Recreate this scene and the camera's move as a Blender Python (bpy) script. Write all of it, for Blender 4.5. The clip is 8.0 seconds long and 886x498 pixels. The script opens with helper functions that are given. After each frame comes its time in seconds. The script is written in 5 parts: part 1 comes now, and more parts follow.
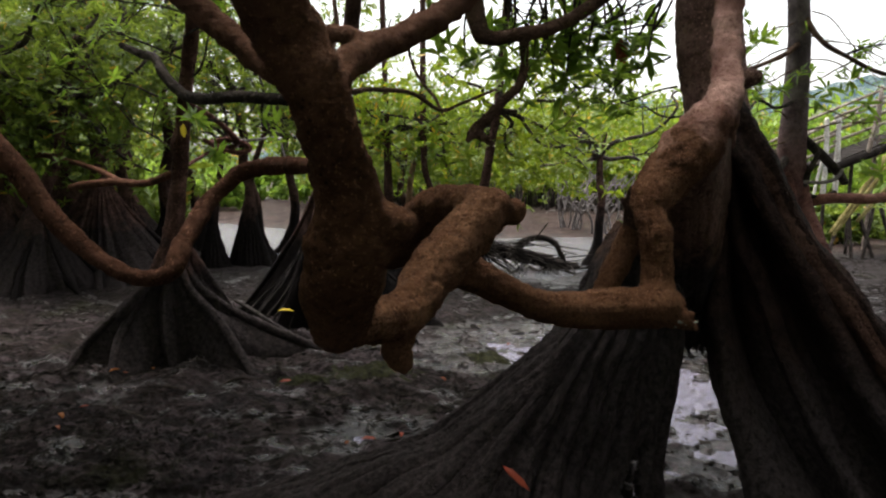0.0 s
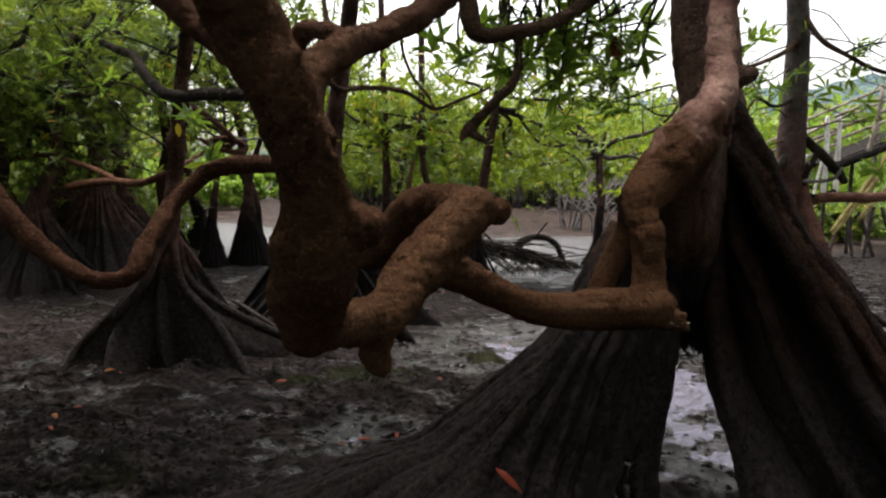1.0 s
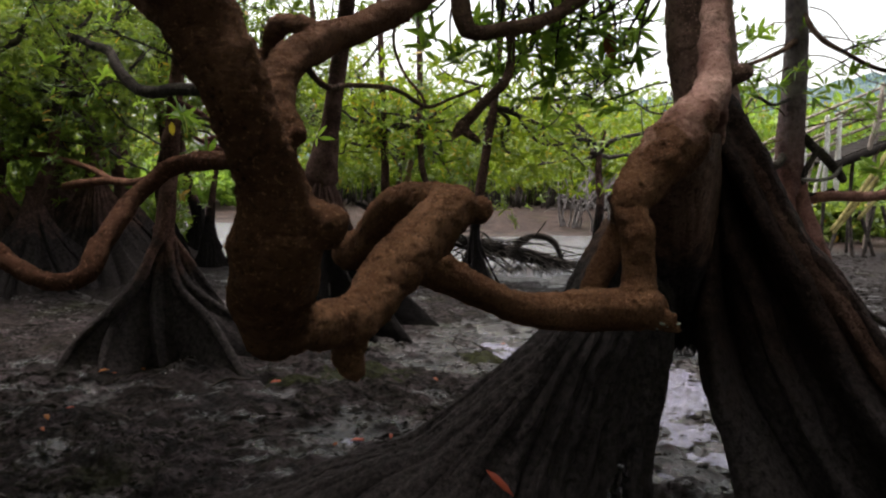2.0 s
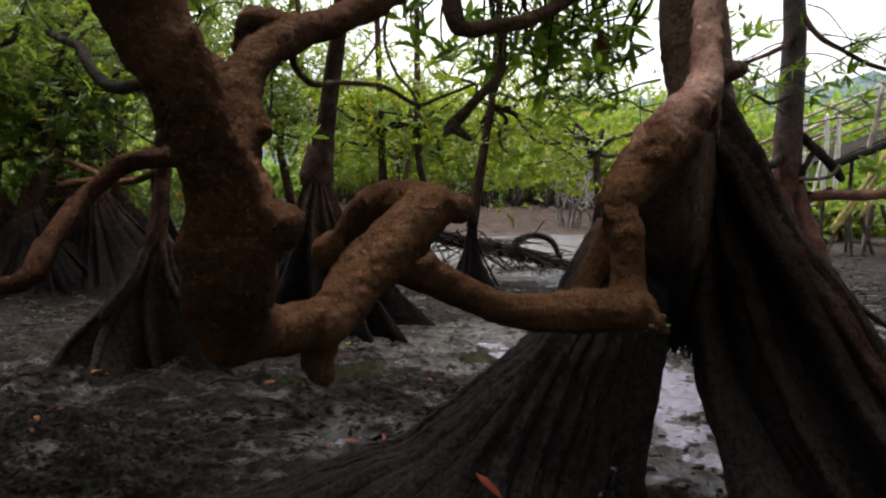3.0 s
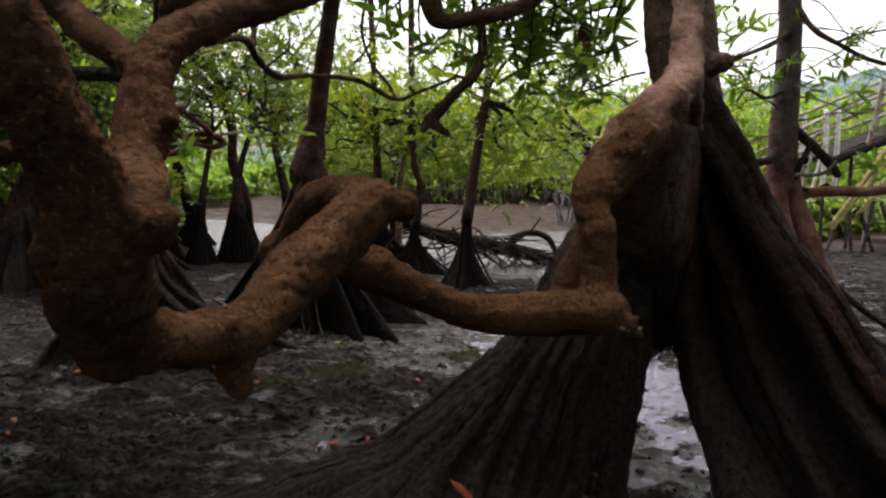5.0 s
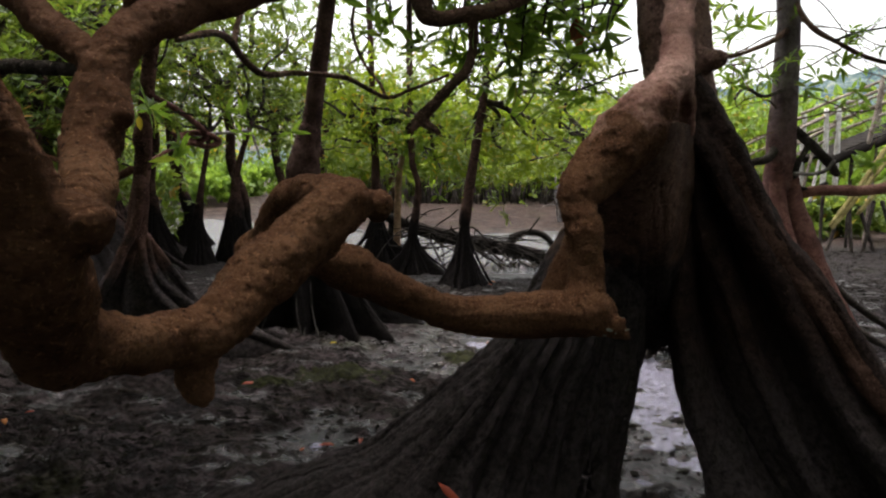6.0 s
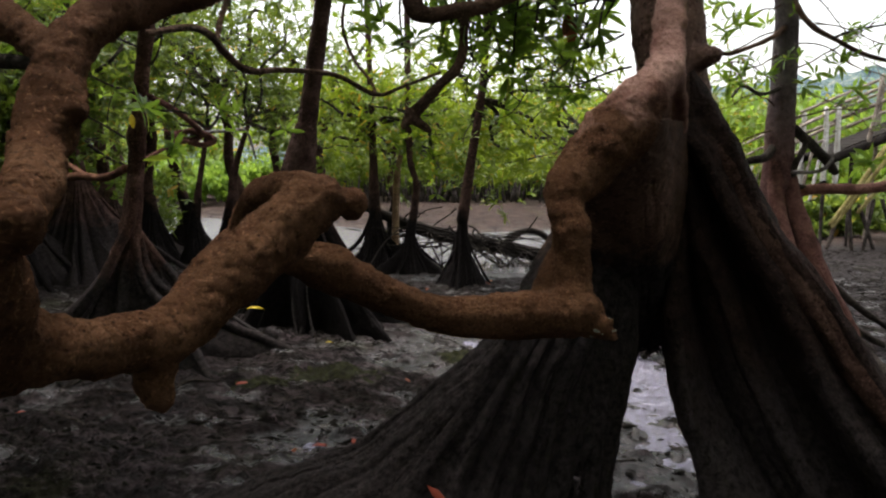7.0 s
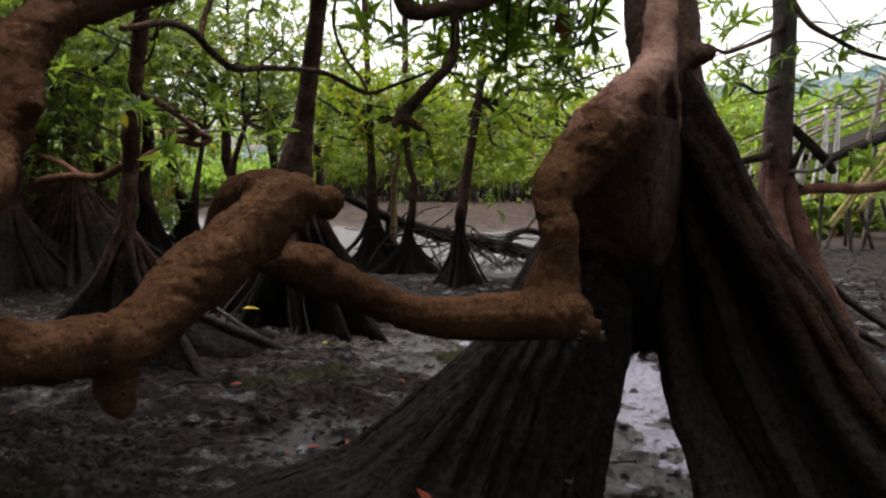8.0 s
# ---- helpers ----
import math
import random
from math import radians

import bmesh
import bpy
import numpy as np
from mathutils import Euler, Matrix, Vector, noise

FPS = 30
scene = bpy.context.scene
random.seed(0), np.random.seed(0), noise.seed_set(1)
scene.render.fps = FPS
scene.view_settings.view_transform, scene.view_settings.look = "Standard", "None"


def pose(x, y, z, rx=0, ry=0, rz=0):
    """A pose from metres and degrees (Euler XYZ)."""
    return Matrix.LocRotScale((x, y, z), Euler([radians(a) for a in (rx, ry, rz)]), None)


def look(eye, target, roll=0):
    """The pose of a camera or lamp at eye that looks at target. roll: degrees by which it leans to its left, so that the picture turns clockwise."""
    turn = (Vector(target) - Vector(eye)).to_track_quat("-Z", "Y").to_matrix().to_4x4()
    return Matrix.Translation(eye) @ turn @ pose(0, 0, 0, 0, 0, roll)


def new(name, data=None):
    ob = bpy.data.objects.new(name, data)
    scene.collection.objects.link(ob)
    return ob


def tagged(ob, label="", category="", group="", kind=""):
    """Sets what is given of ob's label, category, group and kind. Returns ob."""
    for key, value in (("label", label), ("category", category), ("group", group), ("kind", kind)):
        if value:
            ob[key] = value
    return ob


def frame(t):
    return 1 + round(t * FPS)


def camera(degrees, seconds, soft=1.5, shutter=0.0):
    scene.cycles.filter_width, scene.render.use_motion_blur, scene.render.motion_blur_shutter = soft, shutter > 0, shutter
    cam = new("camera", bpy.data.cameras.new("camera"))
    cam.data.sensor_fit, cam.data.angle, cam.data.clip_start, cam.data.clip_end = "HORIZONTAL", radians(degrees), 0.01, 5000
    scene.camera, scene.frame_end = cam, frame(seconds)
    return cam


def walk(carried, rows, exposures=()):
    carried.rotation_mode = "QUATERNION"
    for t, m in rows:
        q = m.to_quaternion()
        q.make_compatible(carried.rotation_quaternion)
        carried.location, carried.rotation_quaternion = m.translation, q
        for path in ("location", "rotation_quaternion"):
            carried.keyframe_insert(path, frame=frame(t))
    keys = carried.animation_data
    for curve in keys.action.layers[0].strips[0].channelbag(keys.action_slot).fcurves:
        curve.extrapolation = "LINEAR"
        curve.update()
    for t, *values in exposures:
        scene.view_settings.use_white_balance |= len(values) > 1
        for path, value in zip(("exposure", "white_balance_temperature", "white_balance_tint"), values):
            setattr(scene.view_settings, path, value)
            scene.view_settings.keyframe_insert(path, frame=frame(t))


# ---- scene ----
cam = camera(64.0, 8.0, soft=2.2)
PATH = [
    (0, (0.1, -0.035, 1.302), (0.093, 1.955, 1.1), 1.0),
    (0.5, (0.115, -0.022, 1.302), (0.106, 1.968, 1.099), 0.98),
    (1, (0.129, -0.011, 1.302), (0.119, 1.978, 1.098), 0.95),
    (1.5, (0.146, 0.002, 1.301), (0.134, 1.992, 1.096), 0.93),
    (3, (0.196, 0.05, 1.299), (0.183, 2.039, 1.091), 0.86),
    (3.5, (0.217, 0.068, 1.298), (0.203, 2.057, 1.089), 0.83),
    (4, (0.239, 0.09, 1.297), (0.224, 2.078, 1.086), 0.8),
    (4.5, (0.26, 0.108, 1.297), (0.244, 2.097, 1.083), 0.77),
    (6, (0.316, 0.155, 1.295), (0.296, 2.143, 1.078), 0.71),
    (6.5, (0.334, 0.169, 1.294), (0.312, 2.157, 1.076), 0.69),
    (7, (0.35, 0.184, 1.293), (0.328, 2.171, 1.073), 0.67),
    (7.5, (0.366, 0.197, 1.293), (0.344, 2.185, 1.071), 0.65),
    (8, (0.38, 0.21, 1.291), (0.357, 2.198, 1.07), 0.63),
]
walk(cam, [(t, look(eye, target, roll)) for t, eye, target, roll in PATH])

# ---- world and light ----
world = bpy.data.worlds.new("overcast_sky")
scene.world = world
world.use_nodes = True
wn = world.node_tree
wn.nodes.clear()
sky = wn.nodes.new("ShaderNodeTexSky")
sky.sky_type = 'NISHITA'
sky.sun_disc = False
sky.sun_elevation = radians(74)
sky.sun_rotation = radians(-27)
sky.air_density, sky.dust_density, sky.ozone_density = 1.6, 6.0, 1.0
haze = wn.nodes.new("ShaderNodeHueSaturation")
haze.inputs["Saturation"].default_value = 0.25
bg = wn.nodes.new("ShaderNodeBackground")
bg.inputs["Strength"].default_value = 0.15
wo = wn.nodes.new("ShaderNodeOutputWorld")
wn.links.new(sky.outputs[0], haze.inputs["Color"])
wn.links.new(haze.outputs[0], bg.inputs["Color"])
wn.links.new(bg.outputs[0], wo.inputs["Surface"])
sun = new("sun", bpy.data.lights.new("sun", 'SUN'))
sun.data.energy, sun.data.angle, sun.data.color = 1.3, radians(28), (1.0, 0.95, 0.87)
sun.matrix_world = look((-1.5, 3.0, 12.0), (0, 0, 0))
scene.view_settings.exposure = 1.75


# ---- materials ----
def make_mat(name):
    m = bpy.data.materials.new(name)
    m.use_nodes = True
    t = m.node_tree
    b = t.nodes["Principled BSDF"]
    return m, t, b


def nd(t, kind, **kw):
    n = t.nodes.new(kind)
    for k, v in kw.items():
        n.inputs[k].default_value = v
    return n


def coords(t):
    return t.nodes.new("ShaderNodeTexCoord").outputs["Object"]


def noise_tex(t, vec, scale, detail=5.0, rough=0.6):
    n = nd(t, "ShaderNodeTexNoise", Scale=scale, Detail=detail, Roughness=rough)
    t.links.new(vec, n.inputs["Vector"])
    return n.outputs["Fac"]


def ramp(t, fac, *stops):
    r = t.nodes.new("ShaderNodeValToRGB")
    while len(r.color_ramp.elements) < len(stops):
        r.color_ramp.elements.new(0.5)
    for e, (p, c) in zip(r.color_ramp.elements, stops):
        e.position, e.color = p, (*c, 1)
    t.links.new(fac, r.inputs[0])
    return r.outputs[0]


def mixc(t, fac, a, b, mode='MIX'):
    n = t.nodes.new("ShaderNodeMix")
    n.data_type, n.blend_type = 'RGBA', mode
    for sock, v in ((n.inputs[0], fac), (n.inputs[6], a), (n.inputs[7], b)):
        if isinstance(v, (int, float)):
            sock.default_value = v
        elif isinstance(v, tuple):
            sock.default_value = (*v, 1)
        else:
            t.links.new(v, sock)
    return n.outputs[2]


def math_node(t, op, a, b=0.0, clamp=False):
    n = t.nodes.new("ShaderNodeMath")
    n.operation, n.use_clamp = op, clamp
    for sock, v in zip(n.inputs, (a, b)):
        if isinstance(v, (int, float)):
            sock.default_value = v
        else:
            t.links.new(v, sock)
    return n.outputs[0]


def bump(t, b, height, strength=0.5, distance=0.01, chain=None):
    n = nd(t, "ShaderNodeBump", Strength=strength, Distance=distance)
    t.links.new(height, n.inputs["Height"])
    if chain is not None:
        t.links.new(chain, n.inputs["Normal"])
    t.links.new(n.outputs[0], b.inputs["Normal"])
    return n.outputs[0]


def stretched(t, vec, sx, sy, sz):
    n = t.nodes.new("ShaderNodeMapping")
    n.inputs["Scale"].default_value = (sx, sy, sz)
    t.links.new(vec, n.inputs["Vector"])
    return n.outputs[0]


def bark_material(name, dark, mid, light, stain=None, grain=60.0, rough=0.85, tide=None, relief=1.0, silt=1.0, upper=None):
    """Bark with blotches, pores and fine cross wrinkles; tide: height and width of the dark wet tide mark."""
    m, t, b = make_mat(name)
    v = coords(t)
    big = noise_tex(t, v, 7.0, 5.0, 0.65)
    fine = noise_tex(t, v, grain, 7.0, 0.75)
    col = ramp(t, big, (0.36, dark), (0.5, mid), (0.64, light))
    pit = ramp(t, fine, (0.36, (1, 1, 1)), (0.5, (0, 0, 0)))
    col = mixc(t, math_node(t, 'MULTIPLY', pit, 0.7), col, tuple(c * 0.35 for c in dark))
    crumb = ramp(t, noise_tex(t, v, grain * 2.6, 3.0), (0.58, (0, 0, 0)), (0.68, (1, 1, 1)))
    col = mixc(t, math_node(t, 'MULTIPLY', crumb, 0.8), col, tuple(min(1, c * 1.6) for c in light))
    holes = nd(t, "ShaderNodeTexVoronoi", Scale=grain * 1.1)
    t.links.new(v, holes.inputs["Vector"])
    dots = ramp(t, holes.outputs["Distance"], (0.10, (1, 1, 1)), (0.24, (0, 0, 0)))
    col = mixc(t, math_node(t, 'MULTIPLY', math_node(t, 'MULTIPLY', dots, ramp(t, noise_tex(t, v, 16.0, 3.0), (0.46, (0, 0, 0)), (0.58, (1, 1, 1)))), 0.85), col, tuple(c * 0.25 for c in dark))
    if stain:
        s = ramp(t, noise_tex(t, v, 3.1, 6.0, 0.7), (0.5, (0, 0, 0)), (0.62, (1, 1, 1)))
        col = mixc(t, math_node(t, 'MULTIPLY', s, 0.7), col, stain)
    if upper:
        up_sep = t.nodes.new("ShaderNodeSeparateXYZ")
        t.links.new(v, up_sep.inputs[0])
        rise = math_node(t, 'ADD', up_sep.outputs["Z"], math_node(t, 'MULTIPLY', math_node(t, 'SUBTRACT', big, 0.5), 0.35))
        high = math_node(t, 'DIVIDE', math_node(t, 'SUBTRACT', rise, upper[0]), upper[1], True)
        pink = mixc(t, math_node(t, 'MULTIPLY', pit, 0.6), ramp(t, big, (0.36, upper[2]), (0.64, upper[3])), tuple(c * 0.5 for c in upper[2]))
        col = mixc(t, high, col, pink)
    if tide:
        sep = t.nodes.new("ShaderNodeSeparateXYZ")
        t.links.new(v, sep.inputs[0])
        z = math_node(t, 'ADD', sep.outputs["Z"], math_node(t, 'MULTIPLY', math_node(t, 'SUBTRACT', big, 0.5), tide[2] if len(tide) > 2 else 0.7))
        wet = math_node(t, 'DIVIDE', math_node(t, 'SUBTRACT', tide[0], z), tide[1], True)
        mud = ramp(t, fine, (0.36, (0.006 * silt, 0.0048 * silt, 0.0048 * silt)), (0.62, (0.027 * silt, 0.0215 * silt, 0.0215 * silt)))
        col = mixc(t, wet, col, mud)
    t.links.new(col, b.inputs["Base Color"])
    b.inputs["Roughness"].default_value = rough
    b.inputs["Specular IOR Level"].default_value = 0.12 if light[0] > 0.21 else 0.035
    pores = nd(t, "ShaderNodeTexVoronoi", Scale=grain * 1.6)
    t.links.new(v, pores.inputs["Vector"])
    first = bump(t, b, pores.outputs["Distance"], 0.5 * relief, 0.006)
    second = bump(t, b, fine, 1.0, 0.022 * relief, first)
    wr = noise_tex(t, stretched(t, v, 9, 9, 75), 1.0, 4.0, 0.65)
    bump(t, b, wr, 0.4, 0.012 * relief, second)
    return m


BARK_NEAR = bark_material("rust_brown_bark", (0.098, 0.045, 0.025), (0.128, 0.060, 0.032), (0.18, 0.091, 0.050), None, 85.0, 0.85, None, 1.5, 1.0, (1.33, 0.3, (0.115, 0.056, 0.037), (0.205, 0.108, 0.075)))
BARK_LIMB = bark_material("dark_red_limb_bark", (0.06, 0.026, 0.016), (0.095, 0.042, 0.026), (0.15, 0.072, 0.046), None, 105.0, 0.85, None, 1.0)
BARK_BUTTRESS = bark_material("mud_stained_buttress_bark", (0.072, 0.039, 0.029), (0.115, 0.064, 0.048), (0.16, 0.093, 0.07), (0.06, 0.037, 0.028), 40.0, 0.8, (1.09, 0.10, 0.4), 1.0, 1.7)
# buttress bark again, with the wing's shade put into darker tones
BARK_WING = bark_material("shaded_root_wing_bark", (0.015, 0.010, 0.009), (0.027, 0.017, 0.015), (0.046, 0.028, 0.024), (0.015, 0.0105, 0.0095), 40.0, 0.8, (0.8, 0.35, 0.45), 1.0, 2.5)
BARK_FAR = bark_material("grey_brown_bark", (0.030, 0.017, 0.014), (0.056, 0.031, 0.026), (0.092, 0.055, 0.047), None, 30.0, 0.85, (0.95, 0.3), 1.0, 0.5)
BARK_GREY = bark_material("grey_weathered_bark", (0.08, 0.07, 0.066), (0.15, 0.13, 0.125), (0.24, 0.21, 0.2), None, 30.0)
BARK_RED_DARK = bark_material("dark_rust_bark", (0.05, 0.03, 0.022), (0.09, 0.055, 0.04), (0.15, 0.09, 0.065), None, 60.0)
BARK_KNEE = bark_material("brown_bark_turning_pink_above", (0.080, 0.037, 0.021), (0.115, 0.054, 0.030), (0.165, 0.084, 0.047), None, 80.0, 0.85, None, 1.2, 1.0, (1.37, 0.15, (0.30, 0.15, 0.125), (0.62, 0.38, 0.32)))
BARK_CREST = bark_material("rust_brown_root_crest", (0.036, 0.019, 0.015), (0.064, 0.035, 0.027), (0.10, 0.058, 0.045), None, 50.0)
BARK_TRUNK = bark_material("red_brown_trunk_bark", (0.10, 0.055, 0.044), (0.19, 0.108, 0.088), (0.28, 0.17, 0.14), None, 40.0)
BARK_COIL = bark_material("coiled_red_bark", (0.07, 0.032, 0.027), (0.13, 0.06, 0.05), (0.2, 0.10, 0.085), None, 60.0)
BARK_PINK = bark_material("pinkish_red_bark", (0.17, 0.075, 0.06), (0.27, 0.125, 0.10), (0.36, 0.18, 0.15), None, 45.0)
BARK_ROOTS = bark_material("dark_red_root_bark", (0.035, 0.019, 0.016), (0.075, 0.042, 0.036), (0.13, 0.075, 0.064), None, 30.0, 0.85, (0.9, 0.35), 1.0, 1.4)
BARK_GREY_TIDE = bark_material("grey_bark_over_red_foot", (0.085, 0.042, 0.038), (0.13, 0.068, 0.062), (0.19, 0.105, 0.095), None, 30.0, 0.85, (0.2, 0.4), 1.0, 0.8, (1.35, 0.7, (0.085, 0.066, 0.072), (0.20, 0.165, 0.165)))
BARK_LEFT = bark_material("dark_brown_bark_over_muddy_roots", (0.040, 0.020, 0.016), (0.075, 0.038, 0.030), (0.12, 0.066, 0.053), None, 30.0, 0.85, (0.8, 0.25), 1.0, 1.7)
BARK_ROOT_GREY = bark_material("mud_grey_thin_root", (0.016, 0.0135, 0.013), (0.034, 0.029, 0.028), (0.062, 0.054, 0.052), None, 30.0)
BLACK_WOOD = bark_material("black_wet_timber", (0.010, 0.008, 0.007), (0.018, 0.015, 0.013), (0.03, 0.025, 0.022), None, 30.0)
BARK_DARK = bark_material("dark_wet_bark", (0.025, 0.02, 0.018), (0.05, 0.04, 0.035), (0.09, 0.075, 0.065), None, 50.0)
BARK_PALE = bark_material("bleached_dead_wood", (0.17, 0.10, 0.06), (0.27, 0.165, 0.10), (0.38, 0.25, 0.16), None, 40.0)


def leaf_material(name, stops, through_col, gloss=0.38, glow=0.45):
    m, t, b = make_mat(name)
    rnd = t.nodes.new("ShaderNodeNewGeometry").outputs["Random Per Island"]
    col = ramp(t, rnd, *stops)
    v = coords(t)
    col = mixc(t, math_node(t, 'MULTIPLY', noise_tex(t, v, 25.0, 2.0), 0.35), col, (0.03, 0.05, 0.01))
    t.links.new(col, b.inputs["Base Color"])
    b.inputs["Roughness"].default_value = gloss
    b.inputs["Specular IOR Level"].default_value = 0.18
    tr = t.nodes.new("ShaderNodeBsdfTranslucent")
    t.links.new(mixc(t, 0.6, col, through_col), tr.inputs["Color"])
    mx = t.nodes.new("ShaderNodeMixShader")
    mx.inputs[0].default_value = glow
    out = t.nodes["Material Output"]
    t.links.new(b.outputs[0], mx.inputs[1])
    t.links.new(tr.outputs[0], mx.inputs[2])
    t.links.new(mx.outputs[0], out.inputs["Surface"])
    return m


LEAF = leaf_material("mangrove_leaf", [(0.0, (0.035, 0.066, 0.017)), (0.45, (0.066, 0.108, 0.020)), (0.9, (0.114, 0.151, 0.027)), (0.975, (0.159, 0.160, 0.027)), (0.985, (0.484, 0.239, 0.035))], (0.219, 0.288, 0.030), 0.38, 0.48)
# paler copy for the near twigs: the backlight they lack is put into colour
LEAF_NEAR = leaf_material("backlit_mangrove_leaf", [(0.0, (0.044, 0.094, 0.017)), (0.5, (0.083, 0.149, 0.023)), (0.96, (0.132, 0.209, 0.029)), (0.985, (0.396, 0.231, 0.025))], (0.264, 0.396, 0.037), 0.34, 0.6)
LEAF_BRIGHT = leaf_material("sunlit_mangrove_leaf", [(0.0, (0.045, 0.088, 0.011)), (0.5, (0.087, 0.145, 0.015)), (0.93, (0.144, 0.202, 0.024)), (0.955, (0.542, 0.265, 0.024))], (0.271, 0.371, 0.024))
# mangrove leaf brightened: open sky light on far foliage is put into the colour
LEAF_HEDGE = leaf_material("sky_lit_hedge_leaf", [(0.0, (0.047, 0.085, 0.010)), (0.5, (0.098, 0.149, 0.016)), (0.95, (0.168, 0.212, 0.025)), (0.98, (0.374, 0.221, 0.030))], (0.281, 0.357, 0.020))
LEAF_LIME = leaf_material("lime_green_scrub_leaf", [(0.0, (0.088, 0.170, 0.020)), (0.5, (0.136, 0.231, 0.027)), (1.0, (0.204, 0.286, 0.048))], (0.272, 0.394, 0.041), 0.5)


def mud_material():
    """Trodden tidal mud: dark spots, paler smeared crusts, wet hollows that mirror the sky, olive algae."""
    m, t, b = make_mat("wet_grey_mud")
    v = coords(t)
    broad = noise_tex(t, v, 1.6, 5.0, 0.6)
    smear = noise_tex(t, stretched(t, v, 3.2, 6.5, 4.0), 1.0, 8.0, 0.72)
    clod = noise_tex(t, v, 13.0, 7.0, 0.74)
    grit = noise_tex(t, v, 38.0, 7.0, 0.78)
    blend = math_node(t, 'ADD', math_node(t, 'MULTIPLY', smear, 0.42), math_node(t, 'ADD', math_node(t, 'MULTIPLY', clod, 0.38), math_node(t, 'MULTIPLY', grit, 0.20)))
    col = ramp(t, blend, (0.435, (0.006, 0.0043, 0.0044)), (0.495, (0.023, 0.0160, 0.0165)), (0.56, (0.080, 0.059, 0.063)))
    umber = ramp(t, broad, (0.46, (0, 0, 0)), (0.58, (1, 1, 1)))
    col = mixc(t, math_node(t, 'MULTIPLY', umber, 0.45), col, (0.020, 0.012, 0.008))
    dark_spots = ramp(t, noise_tex(t, v, 21.0, 6.0, 0.72), (0.40, (1, 1, 1)), (0.475, (0, 0, 0)))
    col = mixc(t, math_node(t, 'MULTIPLY', dark_spots, 0.85), col, (0.006, 0.0045, 0.0045))
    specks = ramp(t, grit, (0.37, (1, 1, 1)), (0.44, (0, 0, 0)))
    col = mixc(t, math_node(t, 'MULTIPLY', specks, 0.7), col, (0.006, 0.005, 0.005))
    sep = t.nodes.new("ShaderNodeSeparateXYZ")
    t.links.new(v, sep.inputs[0])
    farther = math_node(t, 'DIVIDE', math_node(t, 'SUBTRACT', sep.outputs["Y"], 12.0), 2.5, True)
    brown = ramp(t, smear, (0.42, (0.013, 0.0085, 0.007)), (0.58, (0.056, 0.036, 0.030)))
    # from y 5.6 on, tree shade over the mud is put into a darker colour
    shade_band = math_node(t, 'DIVIDE', math_node(t, 'SUBTRACT', sep.outputs["Y"], 5.6), 2.0, True)
    col = mixc(t, math_node(t, 'MULTIPLY', shade_band, 0.82), col, ramp(t, clod, (0.42, (0.005, 0.004, 0.004)), (0.6, (0.022, 0.016, 0.016))))
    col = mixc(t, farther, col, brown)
    algae = ramp(t, noise_tex(t, v, 1.25, 6.0, 0.7), (0.56, (0, 0, 0)), (0.64, (1, 1, 1)))
    col = mixc(t, math_node(t, 'MULTIPLY', algae, 0.55), col, (0.022, 0.023, 0.007))
    t.links.new(col, b.inputs["Base Color"])
    low = math_node(t, 'DIVIDE', math_node(t, 'SUBTRACT', -0.02, sep.outputs["Z"]), 0.03, True)
    film = ramp(t, noise_tex(t, stretched(t, v, 2.2, 4.2, 3.0), 1.0, 7.0, 0.66), (0.56, (0, 0, 0)), (0.61, (0.9, 0.9, 0.9)))
    wet = math_node(t, 'ADD', low, film, True)
    drier = math_node(t, 'DIVIDE', math_node(t, 'SUBTRACT', sep.outputs["Y"], 7.5), 3.0, True)
    wet = math_node(t, 'MULTIPLY', wet, math_node(t, 'SUBTRACT', 1.0, math_node(t, 'MULTIPLY', drier, 0.9)))
    t.links.new(math_node(t, 'SUBTRACT', 0.72, math_node(t, 'MULTIPLY', wet, 0.5)), b.inputs["Roughness"])
    t.links.new(math_node(t, 'ADD', 0.06, math_node(t, 'MULTIPLY', wet, 0.44)), b.inputs["Specular IOR Level"])
    n1 = bump(t, b, clod, 1.0, 0.075)
    t.links.new(math_node(t, 'SUBTRACT', 1.0, math_node(t, 'MULTIPLY', wet, 0.5)), t.nodes["Bump"].inputs["Strength"])
    bump(t, b, grit, 0.9, 0.022, n1)
    return m


MUD = mud_material()


def water_material():
    m, t, b = make_mat("still_creek_water")
    v = coords(t)
    b.inputs["Base Color"].default_value = (0.05, 0.05, 0.055, 1)
    b.inputs["Roughness"].default_value = 0.04
    bump(t, b, noise_tex(t, stretched(t, v, 1, 1.6, 1), 11.0, 5.0, 0.65), 1.0, 0.035)
    return m


WATER = water_material()


def film_material():
    """A thin film of water over grey mud, broken by the crumbs beneath."""
    m, t, b = make_mat("sky_tinted_water_film")
    v = coords(t)
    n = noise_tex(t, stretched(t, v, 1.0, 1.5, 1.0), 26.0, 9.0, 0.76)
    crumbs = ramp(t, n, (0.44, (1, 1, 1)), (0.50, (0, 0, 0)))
    # pale lilac base: part of the mirrored sky is painted into the film
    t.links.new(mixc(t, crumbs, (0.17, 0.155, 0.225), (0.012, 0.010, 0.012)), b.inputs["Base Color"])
    t.links.new(math_node(t, 'ADD', 0.07, math_node(t, 'MULTIPLY', crumbs, 0.5)), b.inputs["Roughness"])
    t.links.new(math_node(t, 'SUBTRACT', 0.9, math_node(t, 'MULTIPLY', crumbs, 0.75)), b.inputs["Specular IOR Level"])
    first = bump(t, b, n, 1.0, 0.014)
    bump(t, b, noise_tex(t, v, 70.0, 4.0, 0.6), 0.6, 0.006, first)
    return m


FILM = film_material()


